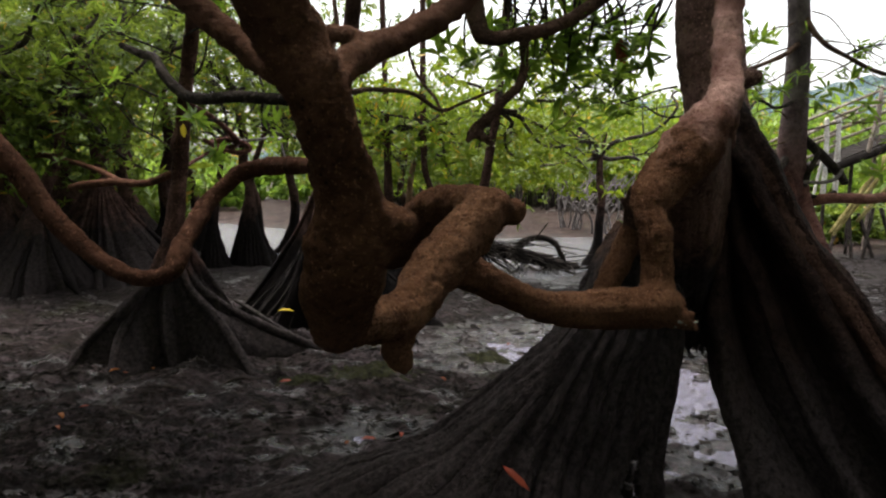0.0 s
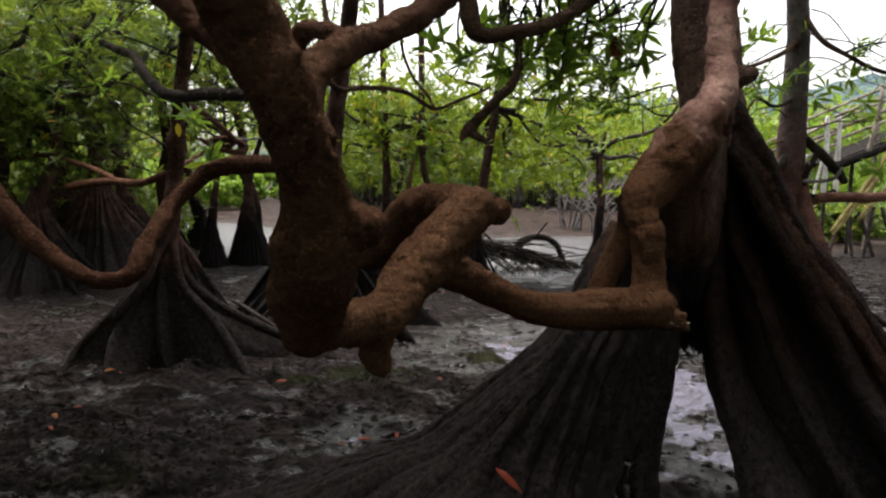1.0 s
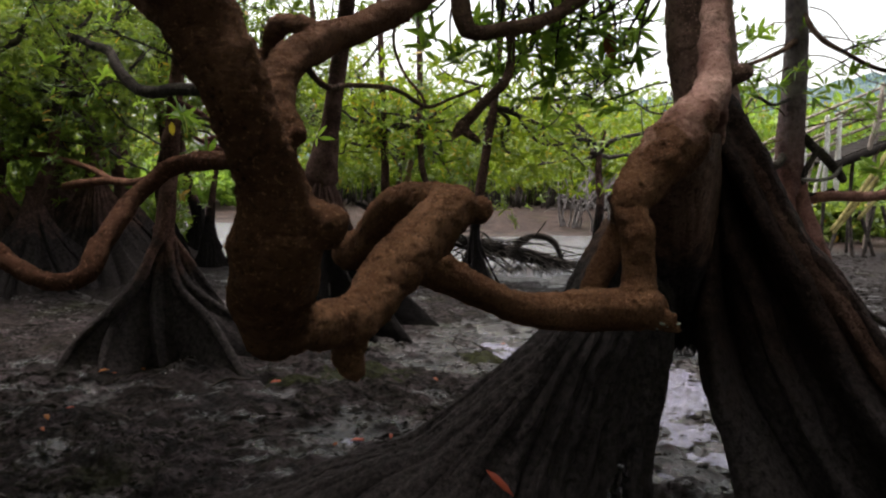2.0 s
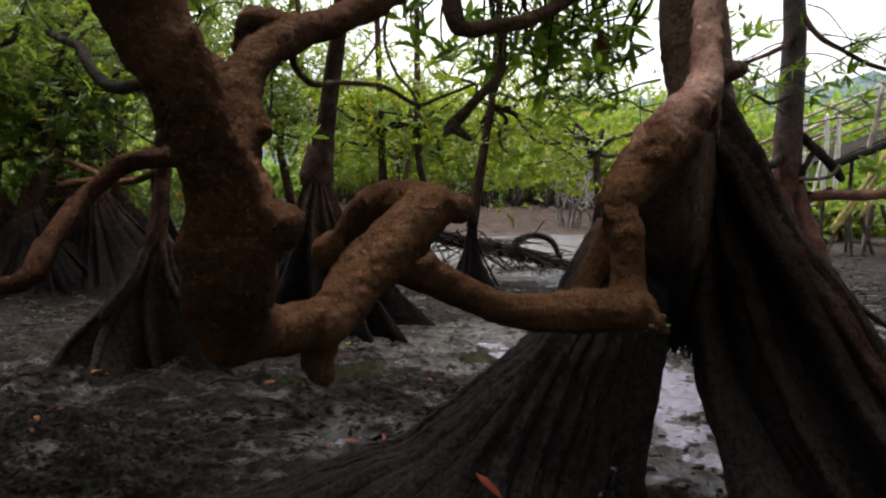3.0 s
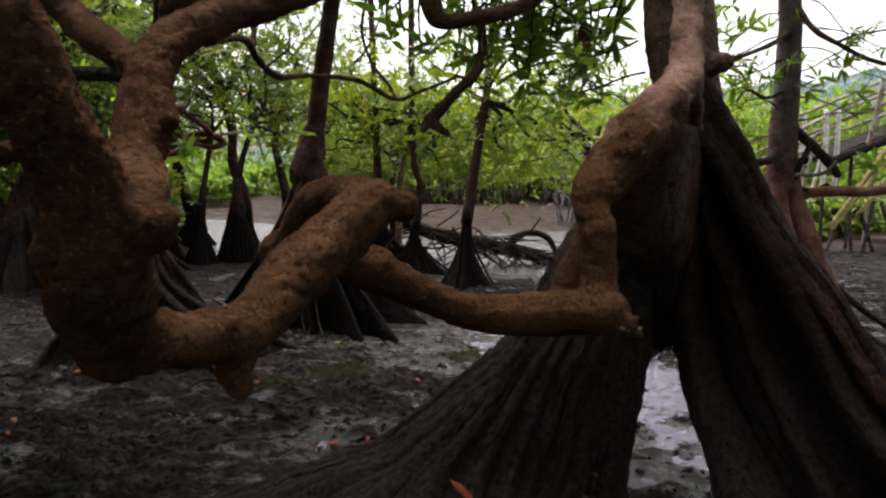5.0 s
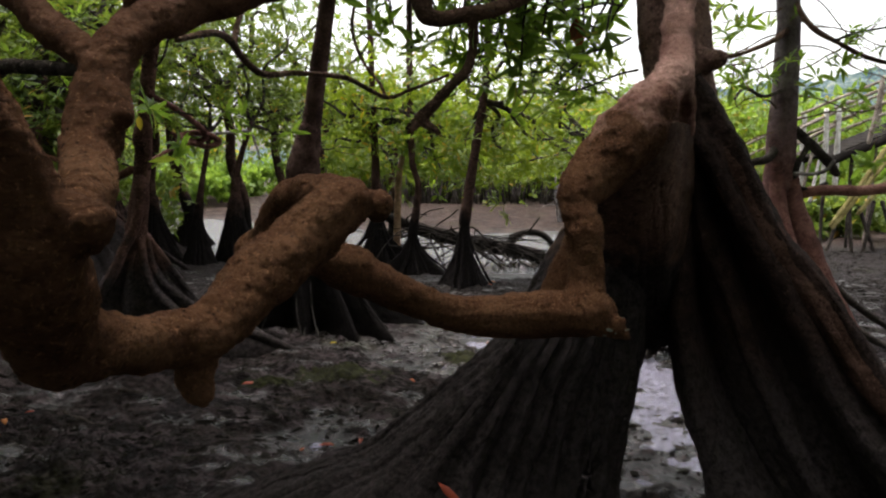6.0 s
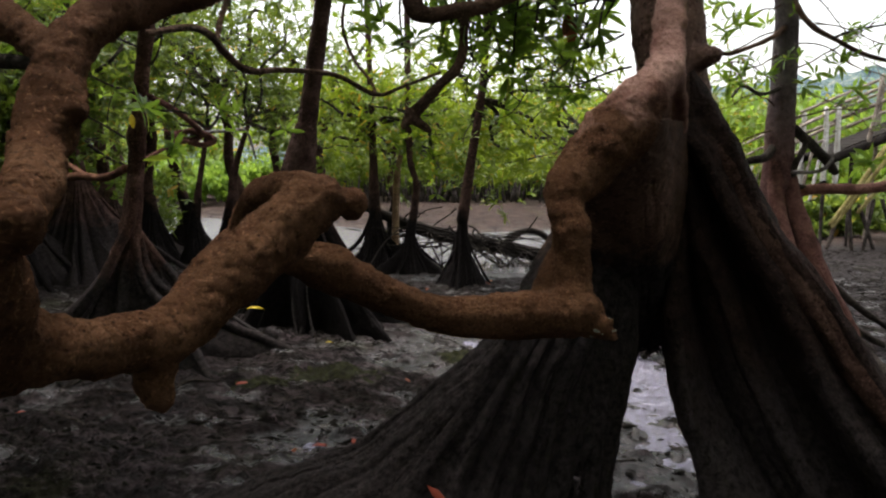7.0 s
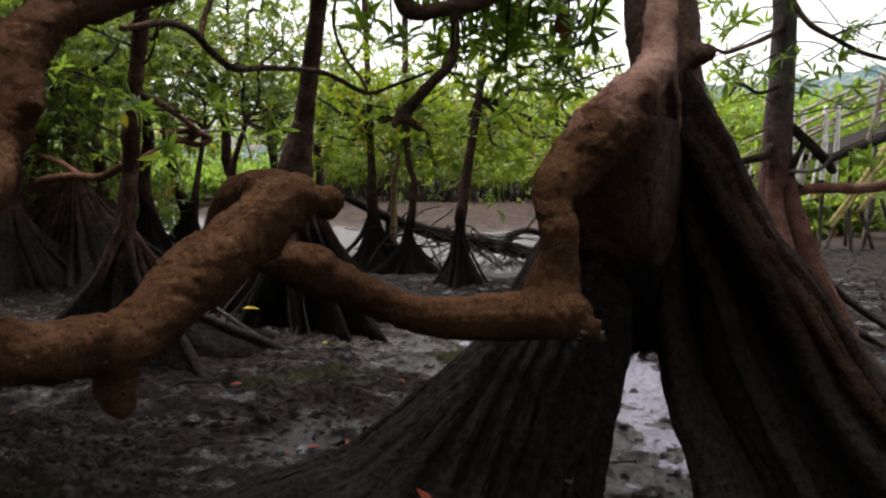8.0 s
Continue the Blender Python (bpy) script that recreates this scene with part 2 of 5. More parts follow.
# ---- mesh helpers ----
def part(name, bm, material, parent=None, label=""):
    me = bpy.data.meshes.new(name)
    bm.to_mesh(me)
    bm.free()
    for p in me.polygons:
        p.use_smooth = True
    me.materials.append(material)
    ob = new(name, me)
    if parent is not None:
        ob.parent = parent
        ob.matrix_parent_inverse = parent.matrix_world.inverted()
    if label:
        ob["label"] = label
    return ob


def raw_part(name, verts, faces, material, parent=None, label="", smooth=False):
    me = bpy.data.meshes.new(name)
    me.from_pydata(verts, [], faces)
    me.materials.append(material)
    if smooth:
        me.polygons.foreach_set("use_smooth", [True] * len(me.polygons))
    ob = new(name, me)
    if parent is not None:
        ob.parent = parent
    if label:
        ob["label"] = label
    return ob


def thing(name, label, category, group="", kind=""):
    return tagged(new(name), label, category, group, kind)


def smooth_line(pts, steps):
    """Catmull-Rom through (x, y, z, r)."""
    p = [np.array(q, float) for q in pts]
    p = [2 * p[0] - p[1]] + p + [2 * p[-1] - p[-2]]
    out = []
    for i in range(1, len(p) - 2):
        a, b, c, d = p[i - 1:i + 3]
        for k in range(steps):
            s = k / steps
            out.append(0.5 * ((2 * b) + (c - a) * s + (2 * a - 5 * b + 4 * c - d) * s * s + (3 * b - a - 3 * c + d) * s ** 3))
    out.append(p[-2])
    for q in out:
        q[3] = max(q[3], 0.0008)
    return out


def tube(bm, pts, seg=10, steps=5, lump=0.0, freq=6.0, round_ends=True, wrinkle=0.0):
    """A branch: rings along a smooth line, with lumps, rounded at its ends."""
    line = smooth_line(pts, steps)
    if round_ends:
        for end, nxt in ((0, 1), (-1, -2)):
            q = line[end]
            way = q[:3] - line[nxt][:3]
            way = way / (np.linalg.norm(way) + 1e-9)
            cap = [np.r_[q[:3] + way * q[3] * math.sin(a), q[3] * math.cos(a)] for a in (0.6, 1.1, 1.45)]
            line = cap[::-1] + line if end == 0 else line + cap
    up = Vector((0.3, 0.2, 0.9))
    rings = []
    n = len(line)
    run = 0.0
    for i, q in enumerate(line):
        run += float(np.linalg.norm(q[:3] - line[i - 1][:3])) if i else 0.0
        t = Vector(line[min(i + 1, n - 1)][:3] - line[max(i - 1, 0)][:3])
        if t.length < 1e-7:
            t = Vector((0, 0, 1))
        t.normalize()
        side = up - t * up.dot(t)
        if side.length < 1e-3:
            side = t.orthogonal()
        side.normalize()
        other = t.cross(side)
        up = side
        ring = []
        for k in range(seg):
            a = 2 * math.pi * k / seg
            d = side * math.cos(a) + other * math.sin(a)
            c = Vector(q[:3])
            r = q[3]
            if lump:
                r *= 1 + lump * noise.noise((c + d * q[3]) * freq)
            if wrinkle:
                w = noise.noise((run * 55, math.cos(a) * 0.9, math.sin(a) * 0.9 + 5)) + 0.6 * noise.noise((run * 120, math.cos(a) * 1.4, math.sin(a) * 1.4))
                r *= 1 + wrinkle * w * max(0.0, 0.5 + noise.noise((run * 7, 3.3, a * 0.2)))
            ring.append(bm.verts.new(c + d * r))
        rings.append(ring)
    for a, b in zip(rings, rings[1:]):
        for k in range(seg):
            bm.faces.new((a[k], a[(k + 1) % seg], b[(k + 1) % seg], b[k]))
    bm.faces.new(rings[0][::-1])
    bm.faces.new(rings[-1])
    return rings


def blended(name, lines, material, parent, voxel, lump=0.10, freq=14.0, rough=0.004, label=""):
    """Several limbs melted into one knotted piece of wood."""
    bm = bmesh.new()
    for pts in lines:
        tube(bm, pts, 24, 14, lump, freq, True, 0.045)
    ob = part(name, bm, material, parent, label)
    rm = ob.modifiers.new("weld", 'REMESH')
    rm.mode, rm.voxel_size, rm.use_smooth_shade = 'VOXEL', voxel, True
    sm = ob.modifiers.new("soften", 'SMOOTH')
    sm.factor, sm.iterations = 0.5, 4
    for size, depth, kind in ((0.12, 2.0, 'CLOUDS'), (0.03, 1.5, 'CLOUDS'), (0.009, 1.1, 'CLOUDS')):
        tex = bpy.data.textures.new(name + "_relief", kind)
        tex.noise_scale, tex.noise_depth = size, 3
        dm = ob.modifiers.new("relief", 'DISPLACE')
        dm.texture, dm.strength, dm.mid_level, dm.texture_coords = tex, rough * depth, 0.5, 'LOCAL'
    return ob


def buttress(name, parent, material, axis, apex, r_top, radius, folds, seed, profile=1.9, seg=160, rows=44, ridges=(), depth=0.22, foot=-0.12, sharp=0.5):
    """The fluted, skirt-like foot of a mangrove: a flaring cone whose skirt hangs in folds from a few sharp ridges.
    ridges: azimuth, reach, width and start height."""
    rng = random.Random(seed)
    ph = [rng.uniform(0, 6.28) for _ in range(6)]
    bm = bmesh.new()
    grid = []
    for i in range(rows + 1):
        s = i / rows
        z = apex + (foot - apex) * s
        row = []
        for k in range(seg):
            a = 2 * math.pi * k / seg
            wob = 0.22 * math.sin(a * 2 + ph[0]) + 0.12 * math.sin(a * 3 + ph[1] + 2 * s)
            r = r_top + (radius - r_top) * (s ** profile) * (1 + wob * s)
            f1 = abs(math.sin(a * folds / 2 + ph[2] + 0.8 * math.sin(a * 2 + ph[3]) + 0.6 * s))
            f2 = abs(math.sin(a * folds * 1.15 + ph[4] + 1.3 * math.sin(a * 3 + ph[5]) - 0.9 * s))
            f3 = abs(math.sin(a * folds * 2.9 + ph[1] + 2.0 * math.sin(a * 5 + ph[0]) + 1.5 * s))
            env = min(1.0, s * 1.7) * (1 - 0.2 * s) * (1 + 0.5 * noise.noise((math.cos(a) * 3, math.sin(a) * 3, z * 1.4)))
            crest = (1 - f1 ** 0.75) - 0.42
            lobe = f1 ** 0.6 - 0.72
            r *= 1 + depth * env * (sharp * crest + (1 - sharp) * lobe) + 0.42 * depth * env * (f2 ** 0.7 - 0.66) + 0.34 * depth * env * (f3 - 0.6)
            for ra, rl, rw, rz, *power in ridges:
                da = math.atan2(math.sin(a - ra), math.cos(a - ra))
                q = max(0.0, (rz - z) / rz)
                r += rl * q ** (power[0] if power else 1.6) * math.exp(-(da / rw) ** 2)
            c = Vector((axis[0] + r * math.cos(a), axis[1] + r * math.sin(a), z))
            c += noise.noise_vector(c * 9) * 0.012 + noise.noise_vector(c * 2.6) * 0.03 * s
            row.append(bm.verts.new(c))
        grid.append(row)
    for i in range(rows):
        for k in range(seg):
            vs = (grid[i][k], grid[i + 1][k], grid[i + 1][(k + 1) % seg], grid[i][(k + 1) % seg])
            bm.faces.new(vs)
    return part(name, bm, material, parent)


def smooth_rows(rows, n):
    """Catmull-Rom through rows of points, resampled to n."""
    p = np.asarray(rows, float)
    p = np.concatenate((2 * p[:1] - p[1:2], p, 2 * p[-1:] - p[-2:-1]))
    s = np.linspace(0, len(p) - 3 - 1e-6, n)
    i = s.astype(int)
    s = (s - i).reshape((-1,) + (1,) * (p.ndim - 1))
    a, b, c, d = p[i], p[i + 1], p[i + 2], p[i + 3]
    return 0.5 * (2 * b + (c - a) * s + (2 * a - 5 * b + 4 * c - d) * s ** 2 + (3 * b - a - 3 * c + d) * s ** 3)


def root_sheet(bm, ribs, nu, nv, ropes, depth, seed, start=0.15, cut=None):
    """A curtain of fused roots hung over a few rib lines, with rope-like folds that run down it. cut(u, v, c): true where it is open."""
    ph = np.random.default_rng(seed).uniform(0, 6.28, 8)
    grid = smooth_rows([smooth_rows(r, nv) for r in ribs], nu)
    du, dv = np.gradient(grid, axis=0), np.gradient(grid, axis=1)
    nrm = np.cross(du, dv)
    nrm /= np.linalg.norm(nrm, axis=2, keepdims=True) + 1e-9
    nrm *= np.where(nrm[..., 1:2] > 0, -1, 1)
    u, v = np.meshgrid(np.linspace(0, 1, nu), np.linspace(0, 1, nv), indexing='ij')
    a = u * ropes * math.pi + 0.7 * np.sin(v * 3.1 + ph[0]) + 0.9 * np.sin(u * 9 + ph[1]) + 0.35 * np.sin(v * 8 + u * 14 + ph[2])
    b = u * ropes * 2.3 * math.pi + 0.8 * np.sin(v * 5 + ph[3]) + 1.1 * np.sin(u * 15 + ph[4])
    c = u * ropes * 5.1 * math.pi + 1.2 * np.sin(v * 7 + ph[5]) + 1.4 * np.sin(u * 31 + ph[6])
    env = np.clip((v - 0.02) / start, 0, 1) * (0.75 + 0.35 * np.sin(u * 11 + v * 4 + ph[7]))
    off = depth * env * (np.abs(np.cos(a)) ** 1.3 - 0.6 + 0.45 * (np.abs(np.cos(b)) ** 1.2 - 0.6) + 0.2 * (np.abs(np.cos(c)) - 0.6))
    rows = []
    for i in range(nu):
        row = []
        for j in range(nv):
            q = Vector(grid[i, j] + nrm[i, j] * off[i, j])
            row.append(bm.verts.new(q + noise.noise_vector(q * 7) * 0.010 + noise.noise_vector(q * 24) * 0.004))
        rows.append(row)
    for i in range(nu - 1):
        for j in range(nv - 1):
            q = rows[i][j].co
            if cut and cut(i / (nu - 1), j / (nv - 1), q):
                continue
            bm.faces.new((rows[i][j], rows[i + 1][j], rows[i + 1][j + 1], rows[i][j + 1]))
    loose = [p for p in bm.verts if not p.link_faces]
    for p in loose:
        bm.verts.remove(p)


def root_fan(name, owner, material, centre, roots, pull, ropes, depth, seed):
    """Curtains of bark slung between the roots of a tree, closed all round; pull: how deep the hollows lie between them."""
    ribs = []
    n = len(roots)
    for k in range(n):
        a, b = smooth_rows([p[:3] for p in roots[k]], 9), smooth_rows([p[:3] for p in roots[(k + 1) % n]], 9)
        ribs.append(a)
        m = (a + b) / 2
        s = np.linspace(0, 1, 9)[:, None]
        hub = np.array((*centre, 0.0)) * (1, 1, 0) + m * (0, 0, 1)
        ribs.append(m + (hub - m) * pull * (0.3 + 0.7 * s))
    ribs.append(ribs[0])
    bm = bmesh.new()
    root_sheet(bm, ribs, 26 * n, 70, ropes, depth, seed, 0.2)
    ob = part(name, bm, material, owner)
    th = ob.modifiers.new("thickness", 'SOLIDIFY')
    th.thickness, th.offset = 0.02, 0
    return ob


def skirt_open(u, v, c):
    """Ragged slits near the ground between the last ropes of the skirt."""
    n = noise.noise(c * 40) * 0.5 + noise.noise(c * 90) * 0.4
    for at, wide in ((0.688, 0.015), (0.722, 0.014)):
        if c.z < 0.45 and abs(u - at + 0.012 * math.sin(v * 30)) < wide * (1 + 1.4 * n) * min(1.0, (0.46 - c.z) / 0.1):
            return True
    return False


def body_open(u, v, c):
    """The torn lower hem where the body ends above the arch."""
    return v > 0.97 + 0.05 * noise.noise(c * 45)


def great_buttress(owner):
    tex = bpy.data.textures.new("buttress_relief", 'CLOUDS')
    tex.noise_scale, tex.noise_depth = 0.03, 3
    for name, ribs, nu, nv, ropes, depth, seed, start, cut, wood, label in (
            ("root_skirt", SKIRT_RIBS, 360, 150, 13, 0.026, 4, 0.25, skirt_open, BARK_BUTTRESS, "black mud-stained curtain of fused roots"),
            ("buttress", BODY_RIBS, 120, 90, 5, 0.012, 5, 0.6, body_open, BARK_BUTTRESS, "brown bark over a black tide mark"),
            ("root_wing", WING_RIBS, 300, 150, 9, 0.012, 6, 0.3, None, BARK_WING, "tall dark folded root wing")):
        bm = bmesh.new()
        root_sheet(bm, ribs, nu, nv, ropes, depth, seed, start, cut)
        ob = part(name, bm, wood, owner, label)
        th = ob.modifiers.new("thickness", 'SOLIDIFY')
        th.thickness, th.offset = 0.03, 0
        dm = ob.modifiers.new("relief", 'DISPLACE')
        dm.texture, dm.strength, dm.mid_level, dm.texture_coords = tex, 0.010, 0.5, 'LOCAL'
    # roots that spread away behind the trunk, and its core above the arch
    for name, line in (("core", [(1.15, 2.75, 1.5, 0.125), (1.17, 2.84, 1.2, 0.14), (1.17, 2.9, 0.95, 0.13), (1.17, 2.92, 0.78, 0.10)]),
                       ("root", [(1.2, 2.9, 1.35, 0.10), (1.45, 3.05, 0.85, 0.09), (1.8, 3.2, 0.35, 0.08), (2.3, 3.4, -0.05, 0.07)]),
                       ("root", [(1.1, 2.9, 1.3, 0.10), (0.95, 3.05, 0.85, 0.08), (0.72, 3.2, 0.4, 0.07), (0.3, 3.4, -0.05, 0.06)]),
                       ("root", [(1.26, 2.75, 1.35, 0.06), (1.43, 2.74, 0.95, 0.06), (1.7, 2.72, 0.5, 0.06), (2.2, 2.65, -0.05, 0.06)])):
        bm = bmesh.new()
        tube(bm, line, 18, 10, 0.16, 7.0)
        part(name, bm, BARK_BUTTRESS, owner)
    # fine rootlets hang from the hem of the arch
    q = random.Random(44)
    hem = [smooth_rows(SKIRT_RIBS[k], 60)[j] for k in (6, 7) for j in range(20, 52, 2)] + [smooth_rows(WING_RIBS[1], 60)[j] for j in range(22, 54, 2)] + list(smooth_rows([r[-1] for r in BODY_RIBS[1:]], 34))
    for p in hem:
        c = Vector(p) + Vector((q.uniform(-0.012, 0.012), q.uniform(-0.02, 0.03), q.uniform(0.0, 0.03)))
        n = q.uniform(0.02, 0.06)
        bm = bmesh.new()
        tube(bm, [(*c, 0.006), (c.x + q.uniform(-0.008, 0.008), c.y, c.z - n * 0.6, 0.004), (c.x + q.uniform(-0.014, 0.014), c.y, c.z - n, 0.0015)], 5, 2, 0.2, 60.0)
        part("rootlet", bm, BARK_BUTTRESS, owner)


def leaf_arrays(base, way, face, length, width, fine=True):
    """Folded, pointed leaves: base points, directions and upper sides as rows."""
    n = len(base)
    way = way / (np.linalg.norm(way, axis=1, keepdims=True) + 1e-9)
    side = np.cross(way, face)
    side = side / (np.linalg.norm(side, axis=1, keepdims=True) + 1e-9)
    up = np.cross(side, way)
    L, W = length[:, None], width[:, None]
    if fine:
        droop = up * L
        pts = [base, base + way * L * 0.3 + side * W * 0.42 + up * W * 0.16, base + way * L * 0.34, base + way * L * 0.3 - side * W * 0.42 + up * W * 0.16,
               base + way * L * 0.68 + side * W * 0.4 + up * W * 0.1 - droop * 0.05, base + way * L * 0.7 - droop * 0.07, base + way * L * 0.68 - side * W * 0.4 + up * W * 0.1 - droop * 0.05,
               base + way * L - droop * 0.16]
        verts = np.stack(pts, 1).reshape(-1, 3)
        tri = np.array([(0, 2, 1), (0, 3, 2), (1, 2, 5), (1, 5, 4), (2, 3, 6), (2, 6, 5), (4, 5, 7), (5, 6, 7)])
        per = 8
    else:
        pts = [base, base + way * L * 0.45 + side * W * 0.5, base + way * L - up * L * 0.1, base + way * L * 0.45 - side * W * 0.5, ]
        verts = np.stack(pts, 1).reshape(-1, 3)
        tri = np.array([(0, 2, 1), (0, 3, 2)])
        per = 4
    faces = (tri[None] + per * np.arange(n)[:, None, None]).reshape(-1, 3)
    return verts, faces


def leaf_part(name, verts, faces, material, parent, label=""):
    me = bpy.data.meshes.new(name)
    me.vertices.add(len(verts))
    me.vertices.foreach_set("co", verts.astype(np.float32).ravel())
    me.loops.add(faces.size)
    me.loops.foreach_set("vertex_index", faces.astype(np.int32).ravel())
    me.polygons.add(len(faces))
    me.polygons.foreach_set("loop_start", np.arange(0, faces.size, 3, dtype=np.int32))
    me.update(calc_edges=True)
    me.validate()
    me.materials.append(material)
    ob = new(name, me)
    if parent is not None:
        ob.parent = parent
    if label:
        ob["label"] = label
    return ob


def rosettes(rng, centres, per, size, fine=True, spread=0.9):
    """Whorls of leaves at twig ends."""
    centres = np.asarray(centres, float)
    n = len(centres)
    lean = rng.normal(0, 0.45, (n, 3)) + (0, 0, 0.55)
    lean /= np.linalg.norm(lean, axis=1, keepdims=True)
    c = np.repeat(centres, per, 0)
    ax = np.repeat(lean, per, 0)
    rnd = rng.normal(0, 1, (n * per, 3))
    rnd -= ax * (rnd * ax).sum(1, keepdims=True)
    rnd /= np.linalg.norm(rnd, axis=1, keepdims=True)
    way = rnd * spread + ax * rng.uniform(-0.15, 0.75, (n * per, 1))
    length = size * rng.uniform(0.65, 1.2, n * per)
    return leaf_arrays(c + ax * rng.uniform(-0.3, 0.3, (n * per, 1)) * size * 0.5, way, ax + rng.normal(0, 0.25, ax.shape), length, length * rng.uniform(0.2, 0.3, n * per), fine)


def clumps(rng, centre, radii, number, twigs, gap=0.0):
    """Twig ends gathered in clumps inside an uneven ellipsoid."""
    seeds = rng.normal(0, 1, (number, 3))
    seeds /= np.linalg.norm(seeds, axis=1, keepdims=True)
    seeds *= rng.uniform(0.35, 1.0, (number, 1))
    pts = seeds[:, None] + rng.normal(0, 0.16, (number, twigs, 3))
    return (np.asarray(centre) + pts.reshape(-1, 3) * np.asarray(radii))

# ---- limbs: x, y, z, radius in metres along each line ----
STEM_FRONT = [(-0.069, 0.58, 1.507, 0.0304), (-0.056, 0.6, 1.453, 0.0314), (-0.032, 0.61, 1.407, 0.0314), (-0.014, 0.62, 1.358, 0.0298), (0.001, 0.64, 1.308, 0.0307), (0.007, 0.66, 1.269, 0.0355), (0.003, 0.68, 1.228, 0.0422), (-0.009, 0.71, 1.177, 0.0392), (-0.02, 0.75, 1.135, 0.0325)]
KNOB = [(0.016, 0.67, 1.251, 0.0303), (0.039, 0.67, 1.254, 0.0258), (0.052, 0.665, 1.255, 0.0223)]
BOUGH = [(-0.02, 0.75, 1.144, 0.0363), (0.005, 0.83, 1.123, 0.0287), (0.019, 0.88, 1.116, 0.031), (0.046, 0.93, 1.113, 0.0327), (0.077, 1.0, 1.155, 0.039), (0.118, 1.07, 1.196, 0.0411), (0.159, 1.11, 1.241, 0.0402), (0.182, 1.14, 1.252, 0.0341), (0.197, 1.15, 1.25, 0.0187), (0.208, 1.16, 1.247, 0.025), (0.214, 1.165, 1.247, 0.0228)]
PEG = [(0.038, 0.92, 1.09, 0.024), (0.037, 0.915, 1.066, 0.0225), (0.042, 0.91, 1.05, 0.0195)]
LOOP = [(0.177, 1.12, 1.251, 0.0334), (0.115, 1.21, 1.253, 0.0399), (0.062, 1.27, 1.23, 0.0431), (0.021, 1.33, 1.174, 0.0375), (-0.03, 1.4, 1.145, 0.034), (0.041, 1.42, 1.144, 0.0347), (0.14, 1.46, 1.118, 0.0418)]
ARM = [(0.041, 1.42, 1.144, 0.0278), (0.14, 1.46, 1.105, 0.0376), (0.226, 1.5, 1.061, 0.0352), (0.318, 1.54, 1.018, 0.0353), (0.439, 1.58, 1.003, 0.0471), (0.552, 1.6, 1.004, 0.049), (0.614, 1.6, 1.003, 0.049), (0.641, 1.59, 0.987, 0.0308), (0.657, 1.58, 0.978, 0.0207), (0.667, 1.575, 0.975, 0.0152)]
ELBOW = [(0.591, 1.6, 1.005, 0.0465), (0.602, 1.63, 1.08, 0.037), (0.597, 1.64, 1.171, 0.0365), (0.585, 1.67, 1.238, 0.0421), (0.63, 1.72, 1.296, 0.0572), (0.707, 1.78, 1.375, 0.0713), (0.773, 1.83, 1.446, 0.0594), (0.839, 1.91, 1.511, 0.0455), (0.888, 2.02, 1.589, 0.0427), (0.911, 2.08, 1.672, 0.0419), (0.935, 2.16, 1.833, 0.042), (0.959, 2.3, 2.235, 0.0425)]
STEM_BACK = [(0.012, 0.72, 1.248, 0.0244), (-0.013, 0.8, 1.278, 0.0254), (-0.049, 0.87, 1.309, 0.0267), (-0.055, 0.91, 1.356, 0.0294), (-0.064, 0.95, 1.408, 0.0282), (-0.052, 1.0, 1.456, 0.0263), (-0.016, 1.07, 1.495, 0.0245), (0.034, 1.15, 1.532, 0.0233), (0.101, 1.25, 1.598, 0.0218), (0.182, 1.35, 1.69, 0.0198)]
LIMB_LEFT = [(-0.069, 0.95, 1.405, 0.0201), (-0.143, 1.0, 1.448, 0.0199), (-0.221, 1.06, 1.501, 0.0197), (-0.328, 1.08, 1.589, 0.024), (-0.431, 1.12, 1.676, 0.023)]
SPUR = [(-0.016, 1.07, 1.497, 0.0138), (-0.067, 1.1, 1.521, 0.0134), (-0.103, 1.12, 1.52, 0.0137), (-0.119, 1.14, 1.487, 0.0123)]
LIMB_THIN = [(-0.075, 0.95, 1.4, 0.0085), (-0.203, 1.0, 1.412, 0.0085), (-0.281, 1.1, 1.418, 0.009), (-0.344, 1.18, 1.432, 0.0095), (-0.382, 1.22, 1.456, 0.0095), (-0.41, 1.25, 1.48, 0.009), (-0.435, 1.28, 1.507, 0.0085), (-0.479, 1.31, 1.522, 0.0075), (-0.526, 1.35, 1.542, 0.006)]
LIMB_CURVED = [(-0.013, 0.64, 1.308, 0.0093), (-0.037, 0.67, 1.31, 0.0087), (-0.072, 0.71, 1.311, 0.0092), (-0.122, 0.75, 1.305, 0.0102), (-0.156, 0.74, 1.275, 0.0112), (-0.17, 0.7, 1.235, 0.0106), (-0.175, 0.67, 1.204, 0.0111), (-0.201, 0.66, 1.197, 0.01), (-0.25, 0.67, 1.216, 0.0096), (-0.3, 0.68, 1.257, 0.0108), (-0.332, 0.68, 1.302, 0.0118), (-0.37, 0.68, 1.341, 0.0122), (-0.434, 0.68, 1.417, 0.0127)]
TWIG_LONG = [(-0.12, 1.3, 1.498, 0.0052), (-0.125, 1.5, 1.545, 0.0067), (-0.187, 1.8, 1.582, 0.0089), (-0.222, 2.0, 1.579, 0.01), (-0.193, 2.1, 1.55, 0.0098), (-0.147, 2.3, 1.58, 0.0083), (-0.027, 2.5, 1.592, 0.0082), (0.072, 2.8, 1.564, 0.0083), (0.165, 2.9, 1.606, 0.0064), (0.299, 3.0, 1.672, 0.0056)]
